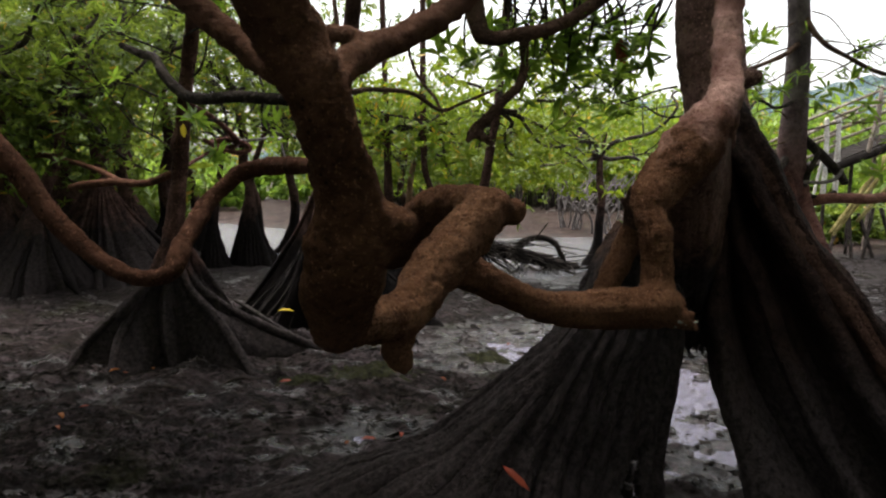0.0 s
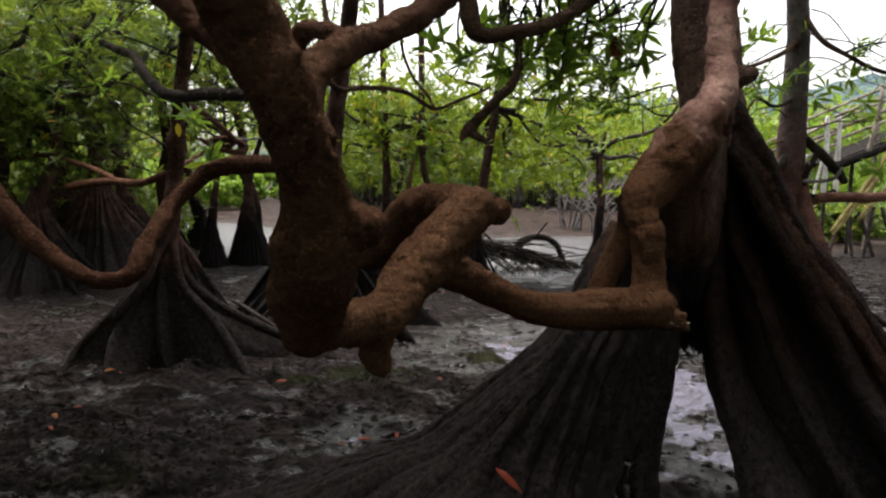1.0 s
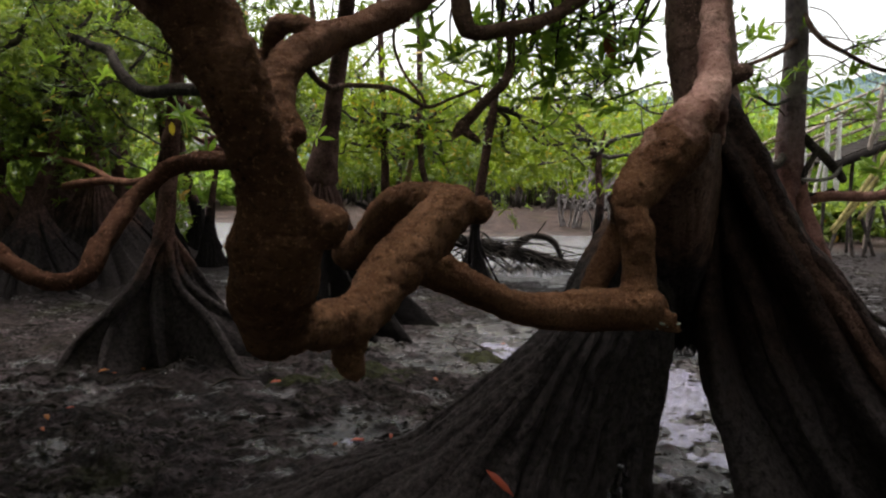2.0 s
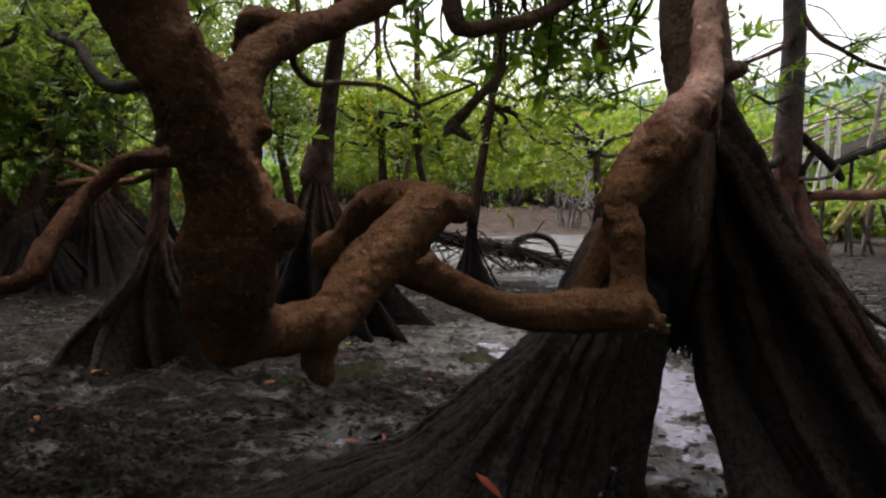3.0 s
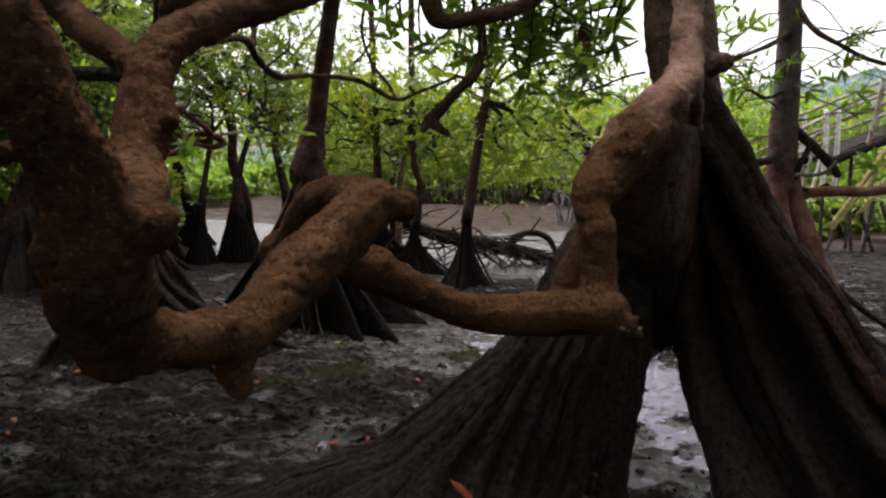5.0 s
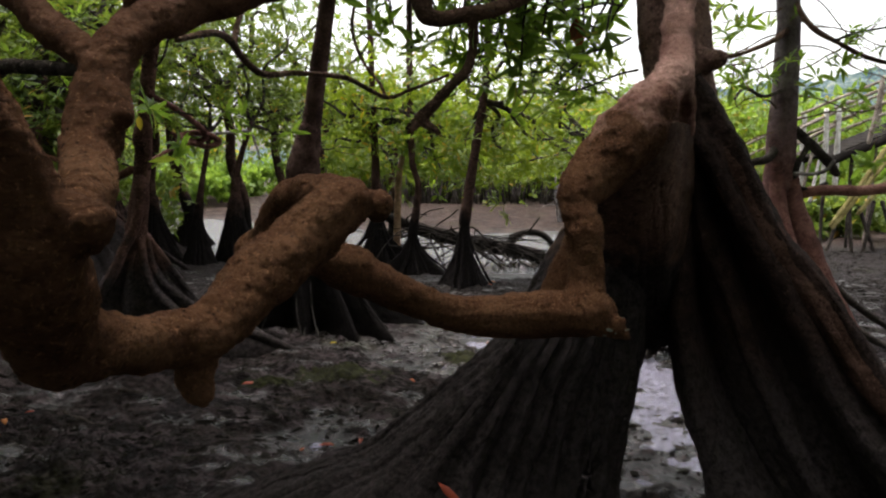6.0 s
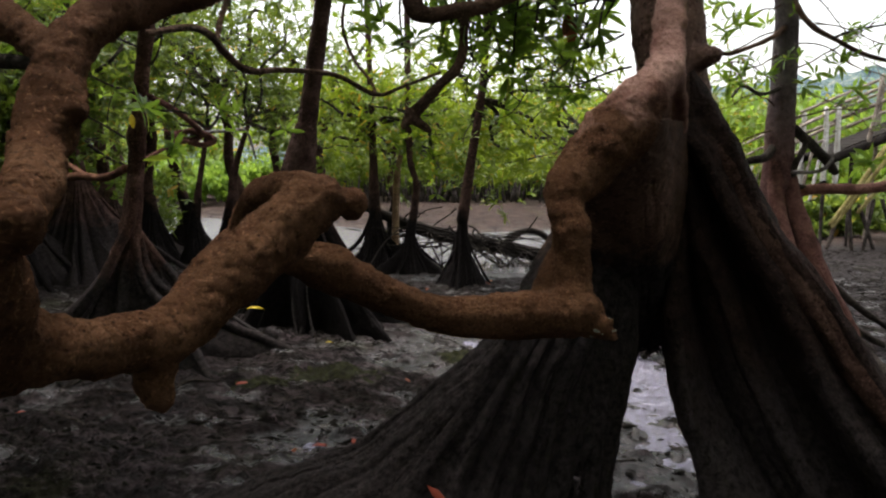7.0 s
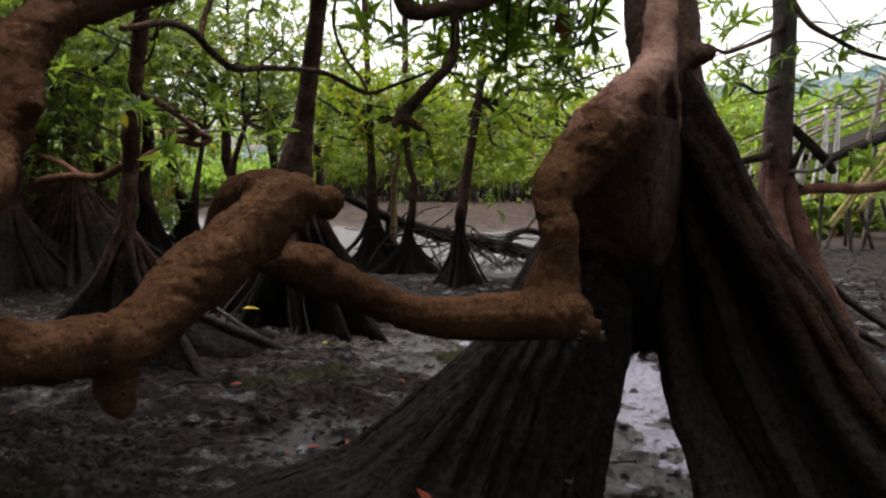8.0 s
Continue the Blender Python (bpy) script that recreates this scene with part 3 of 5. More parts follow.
HANG_TOP = [(0.18, 2.7, 2.087, 0.0385), (0.203, 2.7, 1.884, 0.0367), (0.248, 2.7, 1.825, 0.0314), (0.363, 2.7, 1.841, 0.028), (0.507, 2.7, 1.876, 0.0262), (0.679, 2.72, 1.986, 0.0264), (0.922, 2.72, 2.171, 0.0299), (1.087, 2.72, 2.281, 0.0317)]
HANG_DOWN = [(0.379, 2.7, 1.839, 0.0176), (0.386, 2.7, 1.736, 0.0176), (0.366, 2.7, 1.651, 0.0191), (0.308, 2.7, 1.593, 0.0191), (0.25, 2.7, 1.526, 0.0206), (0.201, 2.7, 1.481, 0.0221), (0.179, 2.68, 1.443, 0.0131)]
HANG_TIP = [(0.205, 2.7, 1.477, 0.02), (0.251, 2.68, 1.444, 0.0156), (0.273, 2.67, 1.428, 0.0099)]
STUMP_TRUNK = [(1.12, 2.72, 1.69, 0.05), (1.17, 2.65, 1.684, 0.04), (1.195, 2.62, 1.682, 0.042), (1.212, 2.6, 1.684, 0.034)]
TRUNK_LEFT = [(-1.684, 5.2, 3.541, 0.0411), (-1.691, 5.1, 2.744, 0.047), (-1.719, 5.1, 2.319, 0.0503), (-1.758, 5.05, 1.841, 0.0499), (-1.789, 5.0, 1.324, 0.0559), (-1.808, 4.97, 1.045, 0.0622), (-1.829, 4.95, 0.806, 0.0782)]
TRUNK_MID = [(-0.603, 6.3, 4.102, 0.064), (-0.728, 6.3, 2.835, 0.069), (-0.817, 6.3, 2.178, 0.074), (-0.883, 6.3, 1.724, 0.082), (-0.898, 6.3, 1.642, 0.098), (-0.933, 6.3, 1.457, 0.125), (-0.969, 6.3, 1.262, 0.15)]
TRUNK_RIGHT = [(2.781, 5.7, 3.774, 0.0831), (2.78, 5.6, 2.797, 0.0816), (2.811, 5.6, 2.316, 0.0859), (2.809, 5.6, 1.826, 0.0988), (2.815, 5.6, 1.325, 0.116), (2.839, 5.6, 1.071, 0.1461)]
TRUNK_BIG = [(0.981, 2.9, 3.242, 0.09), (1.045, 2.75, 2.365, 0.1012), (1.095, 2.75, 1.885, 0.1255), (1.125, 2.75, 1.655, 0.1255), (1.153, 2.75, 1.481, 0.1255)]
TRUNK_FIVE = [(0.779, 8.3, 3.884, 0.0387), (0.683, 8.3, 2.247, 0.0451), (0.598, 8.3, 1.621, 0.0516), (0.476, 8.3, 0.725, 0.0709)]
TRUNK_FOUR = [(-0.858, 10.0, 4.273, 0.039), (-0.747, 10.0, 1.829, 0.0468), (-0.708, 10.0, 0.631, 0.0858)]
TRUNK_SIX = [(-0.268, 9.6, 4.155, 0.0374), (-0.218, 9.6, 1.665, 0.0449), (-0.118, 9.6, 1.076, 0.0449), (-0.197, 9.6, 0.4, 0.0674)]
DEAD_STICK = [(-0.381, 10.4, 1.537, 0.0325), (-0.444, 10.4, 1.054, 0.0487), (-0.458, 10.4, 0.281, 0.0569)]
TRUNK_THREE = [(-2.974, 9.9, 1.824, 0.0317), (-3.103, 9.9, 1.119, 0.0396), (-3.174, 9.9, 0.603, 0.0713)]
TRUNK_FORK = [(-2.526, 10.3, 1.936, 0.0329), (-2.677, 10.3, 1.488, 0.0412), (-2.77, 10.3, 1.16, 0.0577)]
LOG = [(-1.189, 10.6, 0.876, 0.0414), (-0.618, 10.7, 0.611, 0.0752), (0.051, 10.8, 0.375, 0.1013), (0.906, 10.9, 0.188, 0.1108), (1.518, 11.0, 0.055, 0.1118), (2.127, 11.0, -0.103, 0.1032)]
BRANCH_RED = [(2.895, 5.6, 1.135, 0.0516), (3.011, 5.5, 1.182, 0.0422), (3.218, 5.5, 1.192, 0.0422), (3.425, 5.5, 1.195, 0.0422), (3.875, 5.5, 1.262, 0.0422)]
BRANCH_BENT = [(2.839, 5.6, 1.681, 0.043), (2.934, 5.55, 1.592, 0.0383), (3.015, 5.5, 1.5, 0.0379), (3.13, 5.5, 1.39, 0.0379), (3.184, 5.5, 1.32, 0.0295)]
COIL_BRANCH = [(-1.719, 5.0, 1.78, 0.0183), (-1.651, 5.2, 1.725, 0.0215), (-1.609, 5.5, 1.642, 0.0228), (-1.551, 5.6, 1.548, 0.0262), (-1.63, 5.6, 1.497, 0.0232), (-1.738, 5.55, 1.527, 0.0204), (-1.78, 5.5, 1.557, 0.0143)]
COIL_TWO = [(-1.757, 5.6, 1.546, 0.0206), (-1.606, 5.6, 1.565, 0.0262), (-1.475, 5.65, 1.509, 0.0264), (-1.545, 5.6, 1.464, 0.0232), (-1.662, 5.55, 1.486, 0.0204), (-1.762, 5.5, 1.45, 0.0143), (-1.844, 5.2, 1.333, 0.0135)]
COIL_THIN = [(-1.607, 5.6, 1.552, 0.0146), (-1.48, 5.8, 1.577, 0.012), (-1.34, 6.0, 1.598, 0.0125), (-1.283, 6.0, 1.486, 0.0092), (-1.253, 6.0, 1.372, 0.0065)]
LOW_LIMB_A = [(-1.862, 5.0, 1.283, 0.0273), (-2.3, 5.6, 1.21, 0.0305), (-2.922, 6.4, 1.207, 0.0349), (-3.486, 7.0, 1.16, 0.0421), (-3.839, 7.4, 1.126, 0.0361)]
LOW_LIMB_B = [(-2.754, 6.2, 1.212, 0.0239), (-3.368, 7.0, 1.318, 0.0269), (-4.071, 7.8, 1.407, 0.03), (-4.675, 8.2, 1.471, 0.0354), (-5.335, 8.4, 1.299, 0.0363)]
RT_TWIG_A = [(2.835, 5.6, 2.397, 0.0258), (2.618, 5.4, 2.262, 0.0207), (2.375, 5.2, 2.155, 0.0159), (2.206, 5.1, 2.096, 0.0156), (2.105, 5.0, 2.097, 0.0115)]
RT_TWIG_B = [(2.822, 5.6, 1.949, 0.0172), (2.532, 5.3, 1.853, 0.0122), (2.312, 5.1, 1.886, 0.0117), (2.202, 5.0, 1.8, 0.0076)]
RT_TWIG_C = [(2.822, 5.6, 2.598, 0.0258), (2.834, 5.3, 2.337, 0.0203), (2.985, 5.2, 2.206, 0.0159), (3.183, 5.2, 2.114, 0.0159), (3.456, 5.2, 2.052, 0.0119)]
RT_TWIG_D = [(2.945, 5.2, 2.224, 0.0119), (3.094, 5.2, 2.281, 0.008), (3.312, 5.2, 2.321, 0.008)]
RT_TWIG_E = [(2.794, 5.6, 1.535, 0.0387), (2.673, 5.5, 1.426, 0.0337), (2.563, 5.5, 1.392, 0.0295), (2.5, 5.6, 1.364, 0.0258)]
TWIG_UP = [(-0.21, 1.9, 1.591, 0.0067), (-0.217, 1.95, 1.65, 0.0069), (-0.214, 2.0, 1.714, 0.0071), (-0.239, 2.1, 1.808, 0.0075)]
TWIG_FORK = [(0.072, 2.8, 1.564, 0.0072), (0.045, 2.85, 1.619, 0.0063), (-0.024, 2.9, 1.707, 0.0064), (-0.065, 2.9, 1.829, 0.0064), (-0.044, 2.9, 1.97, 0.0064)]
LEFT_BURL = [(-1.793, 5.03, 1.596, 0.0387), (-1.798, 5.0, 1.5, 0.0495), (-1.781, 4.99, 1.432, 0.0494), (-1.785, 5.0, 1.342, 0.0413)]
LEFT_ROOT = [(-1.781, 4.95, 1.205, 0.0417), (-1.792, 4.88, 0.932, 0.0384), (-1.854, 4.8, 0.741, 0.0351), (-1.915, 4.72, 0.556, 0.0345), (-2.07, 4.65, 0.333, 0.0366)]
RT_ROOT = [(2.871, 5.58, 1.367, 0.0514), (2.878, 5.45, 1.078, 0.0626), (2.918, 5.3, 0.802, 0.073), (2.968, 5.15, 0.54, 0.0669), (3.098, 5.0, 0.213, 0.0687)]
RT_ROOT_TWO = [(2.765, 5.55, 1.366, 0.0511), (2.744, 5.42, 1.037, 0.0623), (2.724, 5.2, 0.77, 0.0636), (2.759, 5.05, 0.474, 0.0617)]
RT_LOOP = [(2.967, 5.5, 1.54, 0.0211), (2.935, 5.5, 1.458, 0.0211), (2.891, 5.5, 1.367, 0.0232), (2.883, 5.5, 1.242, 0.0211), (2.99, 5.5, 1.194, 0.0169), (3.111, 5.5, 1.237, 0.0169)]
RT_LOOP_TWO = [(2.831, 5.4, 1.313, 0.0145), (2.953, 5.4, 1.31, 0.0145), (3.053, 5.4, 1.339, 0.0145), (3.109, 5.4, 1.409, 0.0124)]
HOOK = [(0.87, 1.95, 1.54, 0.0388), (0.936, 2.08, 1.522, 0.0224), (1.008, 2.28, 1.485, 0.0214), (1.029, 2.36, 1.427, 0.0223), (1.023, 2.38, 1.382, 0.0242)]
STUB_A = [(0.645, 1.58, 0.993, 0.0153), (0.661, 1.57, 0.998, 0.0108), (0.672, 1.57, 1.001, 0.0065)]
STUB_B = [(0.656, 1.58, 0.974, 0.0142), (0.674, 1.575, 0.968, 0.0087), (0.68, 1.57, 0.964, 0.0054)]
KNOB_BACK = [(-0.055, 0.92, 1.357, 0.0259), (-0.033, 0.9, 1.352, 0.0189), (-0.025, 0.895, 1.35, 0.0151)]
MR_A = [(-1.695, 5.951, 0.22, 0.0137), (-1.567, 5.9, 0.17, 0.0181), (-1.214, 5.544, 0.08, 0.017), (-0.885, 5.2, 0.02, 0.0119), (-0.855, 5.311, -0.05, 0.0122)]


# ridge and valley lines of the great buttress, from its shoulder to the ground
SKIRT_RIBS = [
    [(0.740, 2.600, 1.151), (0.621, 2.500, 0.952), (0.501, 2.420, 0.767), (0.334, 2.420, 0.619), (0.069, 2.420, 0.398), (-0.209, 2.460, 0.269), (-0.580, 2.500, 0.130), (-1.087, 2.555, -0.060)],
    [(0.753, 2.500, 1.138), (0.636, 2.360, 0.954), (0.514, 2.220, 0.792), (0.345, 2.240, 0.612), (0.096, 2.300, 0.391), (-0.142, 2.300, 0.301), (-0.483, 2.320, 0.140), (-0.907, 2.345, -0.060)],
    [(0.780, 2.500, 1.106), (0.682, 2.360, 0.932), (0.539, 2.210, 0.777), (0.403, 2.180, 0.606), (0.268, 2.150, 0.420), (0.162, 2.080, 0.266), (0.028, 1.950, 0.083), (-0.077, 1.848, -0.060)],
    [(0.814, 2.500, 1.071), (0.737, 2.380, 0.906), (0.603, 2.230, 0.762), (0.515, 2.180, 0.563), (0.452, 2.150, 0.379), (0.394, 2.050, 0.234), (0.325, 1.900, 0.105), (0.237, 1.708, -0.060)],
    [(0.859, 2.500, 1.033), (0.809, 2.400, 0.885), (0.720, 2.290, 0.742), (0.633, 2.240, 0.544), (0.585, 2.200, 0.359), (0.544, 2.120, 0.199), (0.497, 1.980, 0.056), (0.459, 1.866, -0.060)],
    [(0.922, 2.550, 1.009), (0.876, 2.440, 0.869), (0.831, 2.360, 0.726), (0.783, 2.310, 0.531), (0.751, 2.280, 0.345), (0.720, 2.220, 0.167), (0.675, 2.100, -0.038)],
    [(0.983, 2.620, 0.981), (0.945, 2.500, 0.839), (0.921, 2.420, 0.710), (0.893, 2.380, 0.576), (0.859, 2.350, 0.432), (0.843, 2.320, 0.252), (0.851, 2.250, -0.077)],
    [(1.054, 2.800, 0.937), (1.010, 2.700, 0.801), (0.950, 2.540, 0.680), (0.907, 2.470, 0.548), (0.869, 2.440, 0.398), (0.843, 2.400, 0.214), (0.850, 2.350, -0.121)],
]
BODY_RIBS = [
    [(0.686, 2.300, 1.247), (0.719, 2.420, 1.096), (0.738, 2.550, 0.926), (0.766, 2.700, 0.690)],
    [(0.711, 2.000, 1.368), (0.772, 2.220, 1.234), (0.829, 2.420, 1.061), (0.880, 2.580, 0.883), (0.979, 2.780, 0.643)],
    [(0.794, 1.980, 1.412), (0.853, 2.170, 1.269), (0.914, 2.340, 1.106), (0.990, 2.550, 0.910), (1.061, 2.800, 0.639)],
    [(0.878, 2.050, 1.433), (0.935, 2.220, 1.270), (0.979, 2.360, 1.096), (1.047, 2.580, 0.906), (1.112, 2.820, 0.635)],
    [(1.005, 2.300, 1.442), (1.048, 2.420, 1.268), (1.070, 2.520, 1.063), (1.106, 2.660, 0.884), (1.151, 2.840, 0.631)],
    [(1.104, 2.520, 1.448), (1.140, 2.620, 1.266), (1.155, 2.680, 1.038), (1.163, 2.740, 0.860), (1.185, 2.860, 0.627)],
]
WING_RIBS = [
    [(1.178, 2.720, 1.264), (1.183, 2.800, 0.960), (1.144, 2.720, 0.691), (1.180, 2.660, 0.492), (1.240, 2.580, 0.265), (1.293, 2.500, 0.028), (1.301, 2.400, -0.143)],
    [(1.121, 2.580, 1.325), (1.118, 2.620, 1.023), (1.101, 2.580, 0.744), (1.130, 2.540, 0.529), (1.174, 2.460, 0.355), (1.210, 2.380, 0.191), (1.200, 2.200, -0.019)],
    [(1.126, 2.580, 1.325), (1.135, 2.600, 1.026), (1.116, 2.520, 0.778), (1.144, 2.470, 0.572), (1.221, 2.420, 0.368), (1.320, 2.320, 0.203), (1.393, 2.150, 0.017)],
    [(1.142, 2.620, 1.345), (1.181, 2.680, 1.080), (1.234, 2.680, 0.787), (1.302, 2.620, 0.528), (1.404, 2.520, 0.314), (1.537, 2.440, 0.106), (1.645, 2.300, -0.093)],
    [(1.117, 2.560, 1.363), (1.168, 2.570, 1.109), (1.248, 2.540, 0.916), (1.328, 2.490, 0.689), (1.437, 2.420, 0.435), (1.540, 2.320, 0.226), (1.630, 2.200, 0.027)],
    [(1.146, 2.620, 1.405), (1.237, 2.660, 1.226), (1.329, 2.630, 1.005), (1.424, 2.560, 0.754), (1.529, 2.480, 0.515), (1.674, 2.400, 0.289), (1.838, 2.300, 0.029)],
    [(1.110, 2.520, 1.419), (1.181, 2.500, 1.297), (1.252, 2.470, 1.161), (1.348, 2.430, 0.992), (1.434, 2.370, 0.797), (1.517, 2.280, 0.600), (1.660, 2.100, 0.336), (1.875, 1.830, -0.060)],
    [(1.132, 2.570, 1.489), (1.225, 2.560, 1.355), (1.310, 2.530, 1.202), (1.401, 2.480, 1.034), (1.487, 2.410, 0.855), (1.599, 2.320, 0.654), (1.772, 2.150, 0.403), (2.091, 1.836, -0.060)],
    [(1.140, 2.600, 1.617), (1.239, 2.570, 1.450), (1.325, 2.520, 1.262), (1.403, 2.460, 1.088), (1.493, 2.400, 0.961), (1.612, 2.270, 0.720), (1.760, 2.050, 0.464), (2.063, 1.600, -0.060)],
    [(1.202, 2.750, 1.636), (1.314, 2.780, 1.471), (1.415, 2.760, 1.267), (1.515, 2.740, 1.071), (1.625, 2.720, 0.914), (1.796, 2.650, 0.618), (2.031, 2.500, 0.271), (2.255, 2.357, -0.060)],
]


# ---- ground and water ----
def creek(x):
    return 11.2 + (-0.5 * x if x < 0 else 0.45 * max(0.0, x - 1.5)) + 0.35 * math.sin(x * 0.7)


def ground_height(x, y):
    h = 0.05 * noise.noise((x * 0.6, y * 0.6, 3.1)) + 0.035 * noise.noise((x * 1.9, y * 1.9, 7.7))
    near = max(0.0, 1 - math.hypot(x, y) / 18)
    if near > 0:
        lump = noise.noise((x * 4.2, y * 4.2, 1.3)) + 0.6 * noise.noise((x * 9, y * 9, 5.3)) + 0.4 * noise.noise((x * 19, y * 19, 2.2))
        rough = 0.3 + 0.7 * min(1.0, max(0.0, 0.5 + 1.6 * noise.noise((x * 0.9, y * 0.9, 8.8))))
        h -= near * rough * 0.085 * max(0.0, noise.noise((x * 6.5, y * 6.5, 4.4)) - 0.12)
        h += near * rough * (0.03 * max(0.0, noise.noise((x * 13, y * 13, 6.1))) + 0.022 * noise.noise((x * 27, y * 27, 0.7)) + 0.012 * noise.noise((x * 55, y * 55, 3.7)))
        pool = 1.25 * math.exp(-(((x - 1.55) / 0.9) ** 2 + ((y - 4.35) / 1.35) ** 2)) + 0.75 * math.exp(-(((x + 0.34) / 0.2) ** 2 + ((y - 3.5) / 0.3) ** 2)) + 0.7 * math.exp(-(((x - 0.12) / 0.28) ** 2 + ((y - 4.9) / 0.3) ** 2)) + 0.15 * math.exp(-(((x - 0.7) / 0.45) ** 2 + ((y - 6.1) / 0.7) ** 2))
        h += near * 0.065 * max(-0.25, lump) * (1 - 0.3 * min(1.0, pool))
        h -= 0.085 * pool
    d = y - creek(x)
    h -= 0.25 * (1 - 0.9 * min(1.0, max(0.0, (x - 3.4) / 1.6))) * math.exp(-((d if d < 0 else max(0.0, d - 3.2)) / 1.6) ** 2)
    h += 0.32 * min(1.0, max(0.0, (d - 5.8) / 3.4))
    return h


def make_ground():
    radii = [0.5]
    while radii[-1] < 2.3:
        radii.append(radii[-1] * 1.03)
    while radii[-1] < 8.5:
        radii.append(radii[-1] * 1.0042)
    while radii[-1] < 15:
        radii.append(radii[-1] * 1.0135)
    while radii[-1] < 2600:
        radii.append(radii[-1] * 1.07)
    angles = list(np.radians(np.arange(52, 128.1, 0.25))) + list(np.radians(np.arange(135, 410, 5.0)))
    verts, faces = [(0.2, 0.0, ground_height(0.2, 0.0))], []
    for r in radii:
        for a in angles:
            x, y = 0.2 + r * math.cos(a), r * math.sin(a)
            verts.append((x, y, ground_height(x, y)))
    n = len(angles)
    for k in range(n):
        faces.append((0, 1 + k, 1 + (k + 1) % n))
    for i in range(len(radii) - 1):
        for k in range(n):
            a, b = 1 + i * n + k, 1 + i * n + (k + 1) % n
            faces.append((a, a + n, b + n, b))
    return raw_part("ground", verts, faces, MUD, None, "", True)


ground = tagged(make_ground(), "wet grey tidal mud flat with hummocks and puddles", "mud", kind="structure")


def make_water():
    verts, faces = [], []
    xs = np.linspace(-45, 45, 61)
    for x in xs:
        for d in (-3.2, -0.5, 2.5, 6.0):
            verts.append((x, creek(x) + d, -0.085))
    for i in range(60):
        for j in range(3):
            a = i * 4 + j
            faces.append((a, a + 4, a + 5, a + 1))
    return raw_part("water", verts, faces, WATER, None, "", True)


tagged(make_water(), "still shallow creek reflecting the white sky", "water", kind="structure")



def make_puddles():
    """A level film of water that shows wherever the mud dips below it; clods stand out of it."""
    verts, faces = [], []
    for i in range(45):
        for j in range(40):
            verts.append((-4.0 + 0.2 * i, 2.4 + 0.17 * j, -0.068))
    for i in range(44):
        for j in range(39):
            a = i * 40 + j
            faces.append((a, a + 40, a + 41, a + 1))
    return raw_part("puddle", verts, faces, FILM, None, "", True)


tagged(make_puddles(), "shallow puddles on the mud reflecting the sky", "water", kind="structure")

# ---- the gnarled tree close by ----
STEM_TOP = [(-0.36, 0.5, 3.5, 0.02), (-0.3, 0.5, 2.7, 0.025), (-0.22, 0.54, 2.0, 0.028), STEM_FRONT[0], STEM_FRONT[1]]
gnarled = thing("gnarled_mangrove", "gnarled rust-brown mangrove with looping knotted limbs", "tree")
blended("trunk", [STEM_TOP, STEM_FRONT, KNOB, BOUGH, PEG, LOOP, ARM, STUB_A, STUB_B, ELBOW[:6], STEM_BACK, KNOB_BACK, LIMB_LEFT, SPUR], BARK_NEAR, gnarled, 0.005, 0.12, 13.0, 0.0058)
blended("stem", [ELBOW[4:], HOOK], BARK_KNEE, gnarled, 0.006, 0.2, 16.0, 0.008, "upper stem with rough pinkish-red bark")
blended("branch", [LIMB_CURVED], BARK_LIMB, gnarled, 0.005, 0.08, 16.0, 0.003)
for pts in (LIMB_THIN, TWIG_LONG, TWIG_UP, TWIG_FORK):
    bm = bmesh.new()
    tube(bm, pts, 10, 8, 0.18, 30.0)
    part("branch", bm, BARK_DARK if pts is LIMB_THIN else BARK_RED_DARK, gnarled, "thin dark crooked branch")

# ---- the large buttressed tree ----
big = thing("buttressed_mangrove", "large mangrove with a dark mud-stained fluted buttress", "tree")
blended("trunk", [TRUNK_BIG, STUMP_TRUNK], BARK_TRUNK, big, 0.012, 0.10, 7.0, 0.006)
great_buttress(big)
blended("root", [[(x - 0.022, y + 0.02, z - 0.026, 0.04 + 0.006 * k / 6) for k, (x, y, z) in enumerate(WING_RIBS[8])]], BARK_CREST, big, 0.009, 0.16, 7.0, 0.007, "rust-brown crest of the outer root")
blended("root", [[(0.79, 2.3, 1.27, 0.05), (0.74, 2.38, 1.13, 0.047), (0.66, 2.34, 0.98, 0.042), (0.59, 2.27, 0.86, 0.034)]], BARK_NEAR, big, 0.008, 0.16, 7.0, 0.006, "rust-brown root merging into the dark skirt")
blended("root", [[(x, y + 0.006 + 0.003 * k, z, 0.019 - 0.0012 * k) for k, (x, y, z) in enumerate(WING_RIBS[6])]], BARK_CREST, big, 0.007, 0.16, 9.0, 0.004, "thin brown ridge on the root wing")
blended("root", [[(1.46, 2.39, 0.93, 0.018), (1.51, 2.32, 0.80, 0.019), (1.59, 2.25, 0.66, 0.021), (1.7, 2.16, 0.48, 0.023), (1.85, 2.05, 0.26, 0.026)]], BARK_CREST, big, 0.009, 0.16, 7.0, 0.007, "lower spur of the outer root")
blended("branch", [HANG_TOP, HANG_DOWN, HANG_TIP], BARK_RED_DARK, big, 0.008, 0.12, 14.0, 0.003, "dark crooked hanging branch")


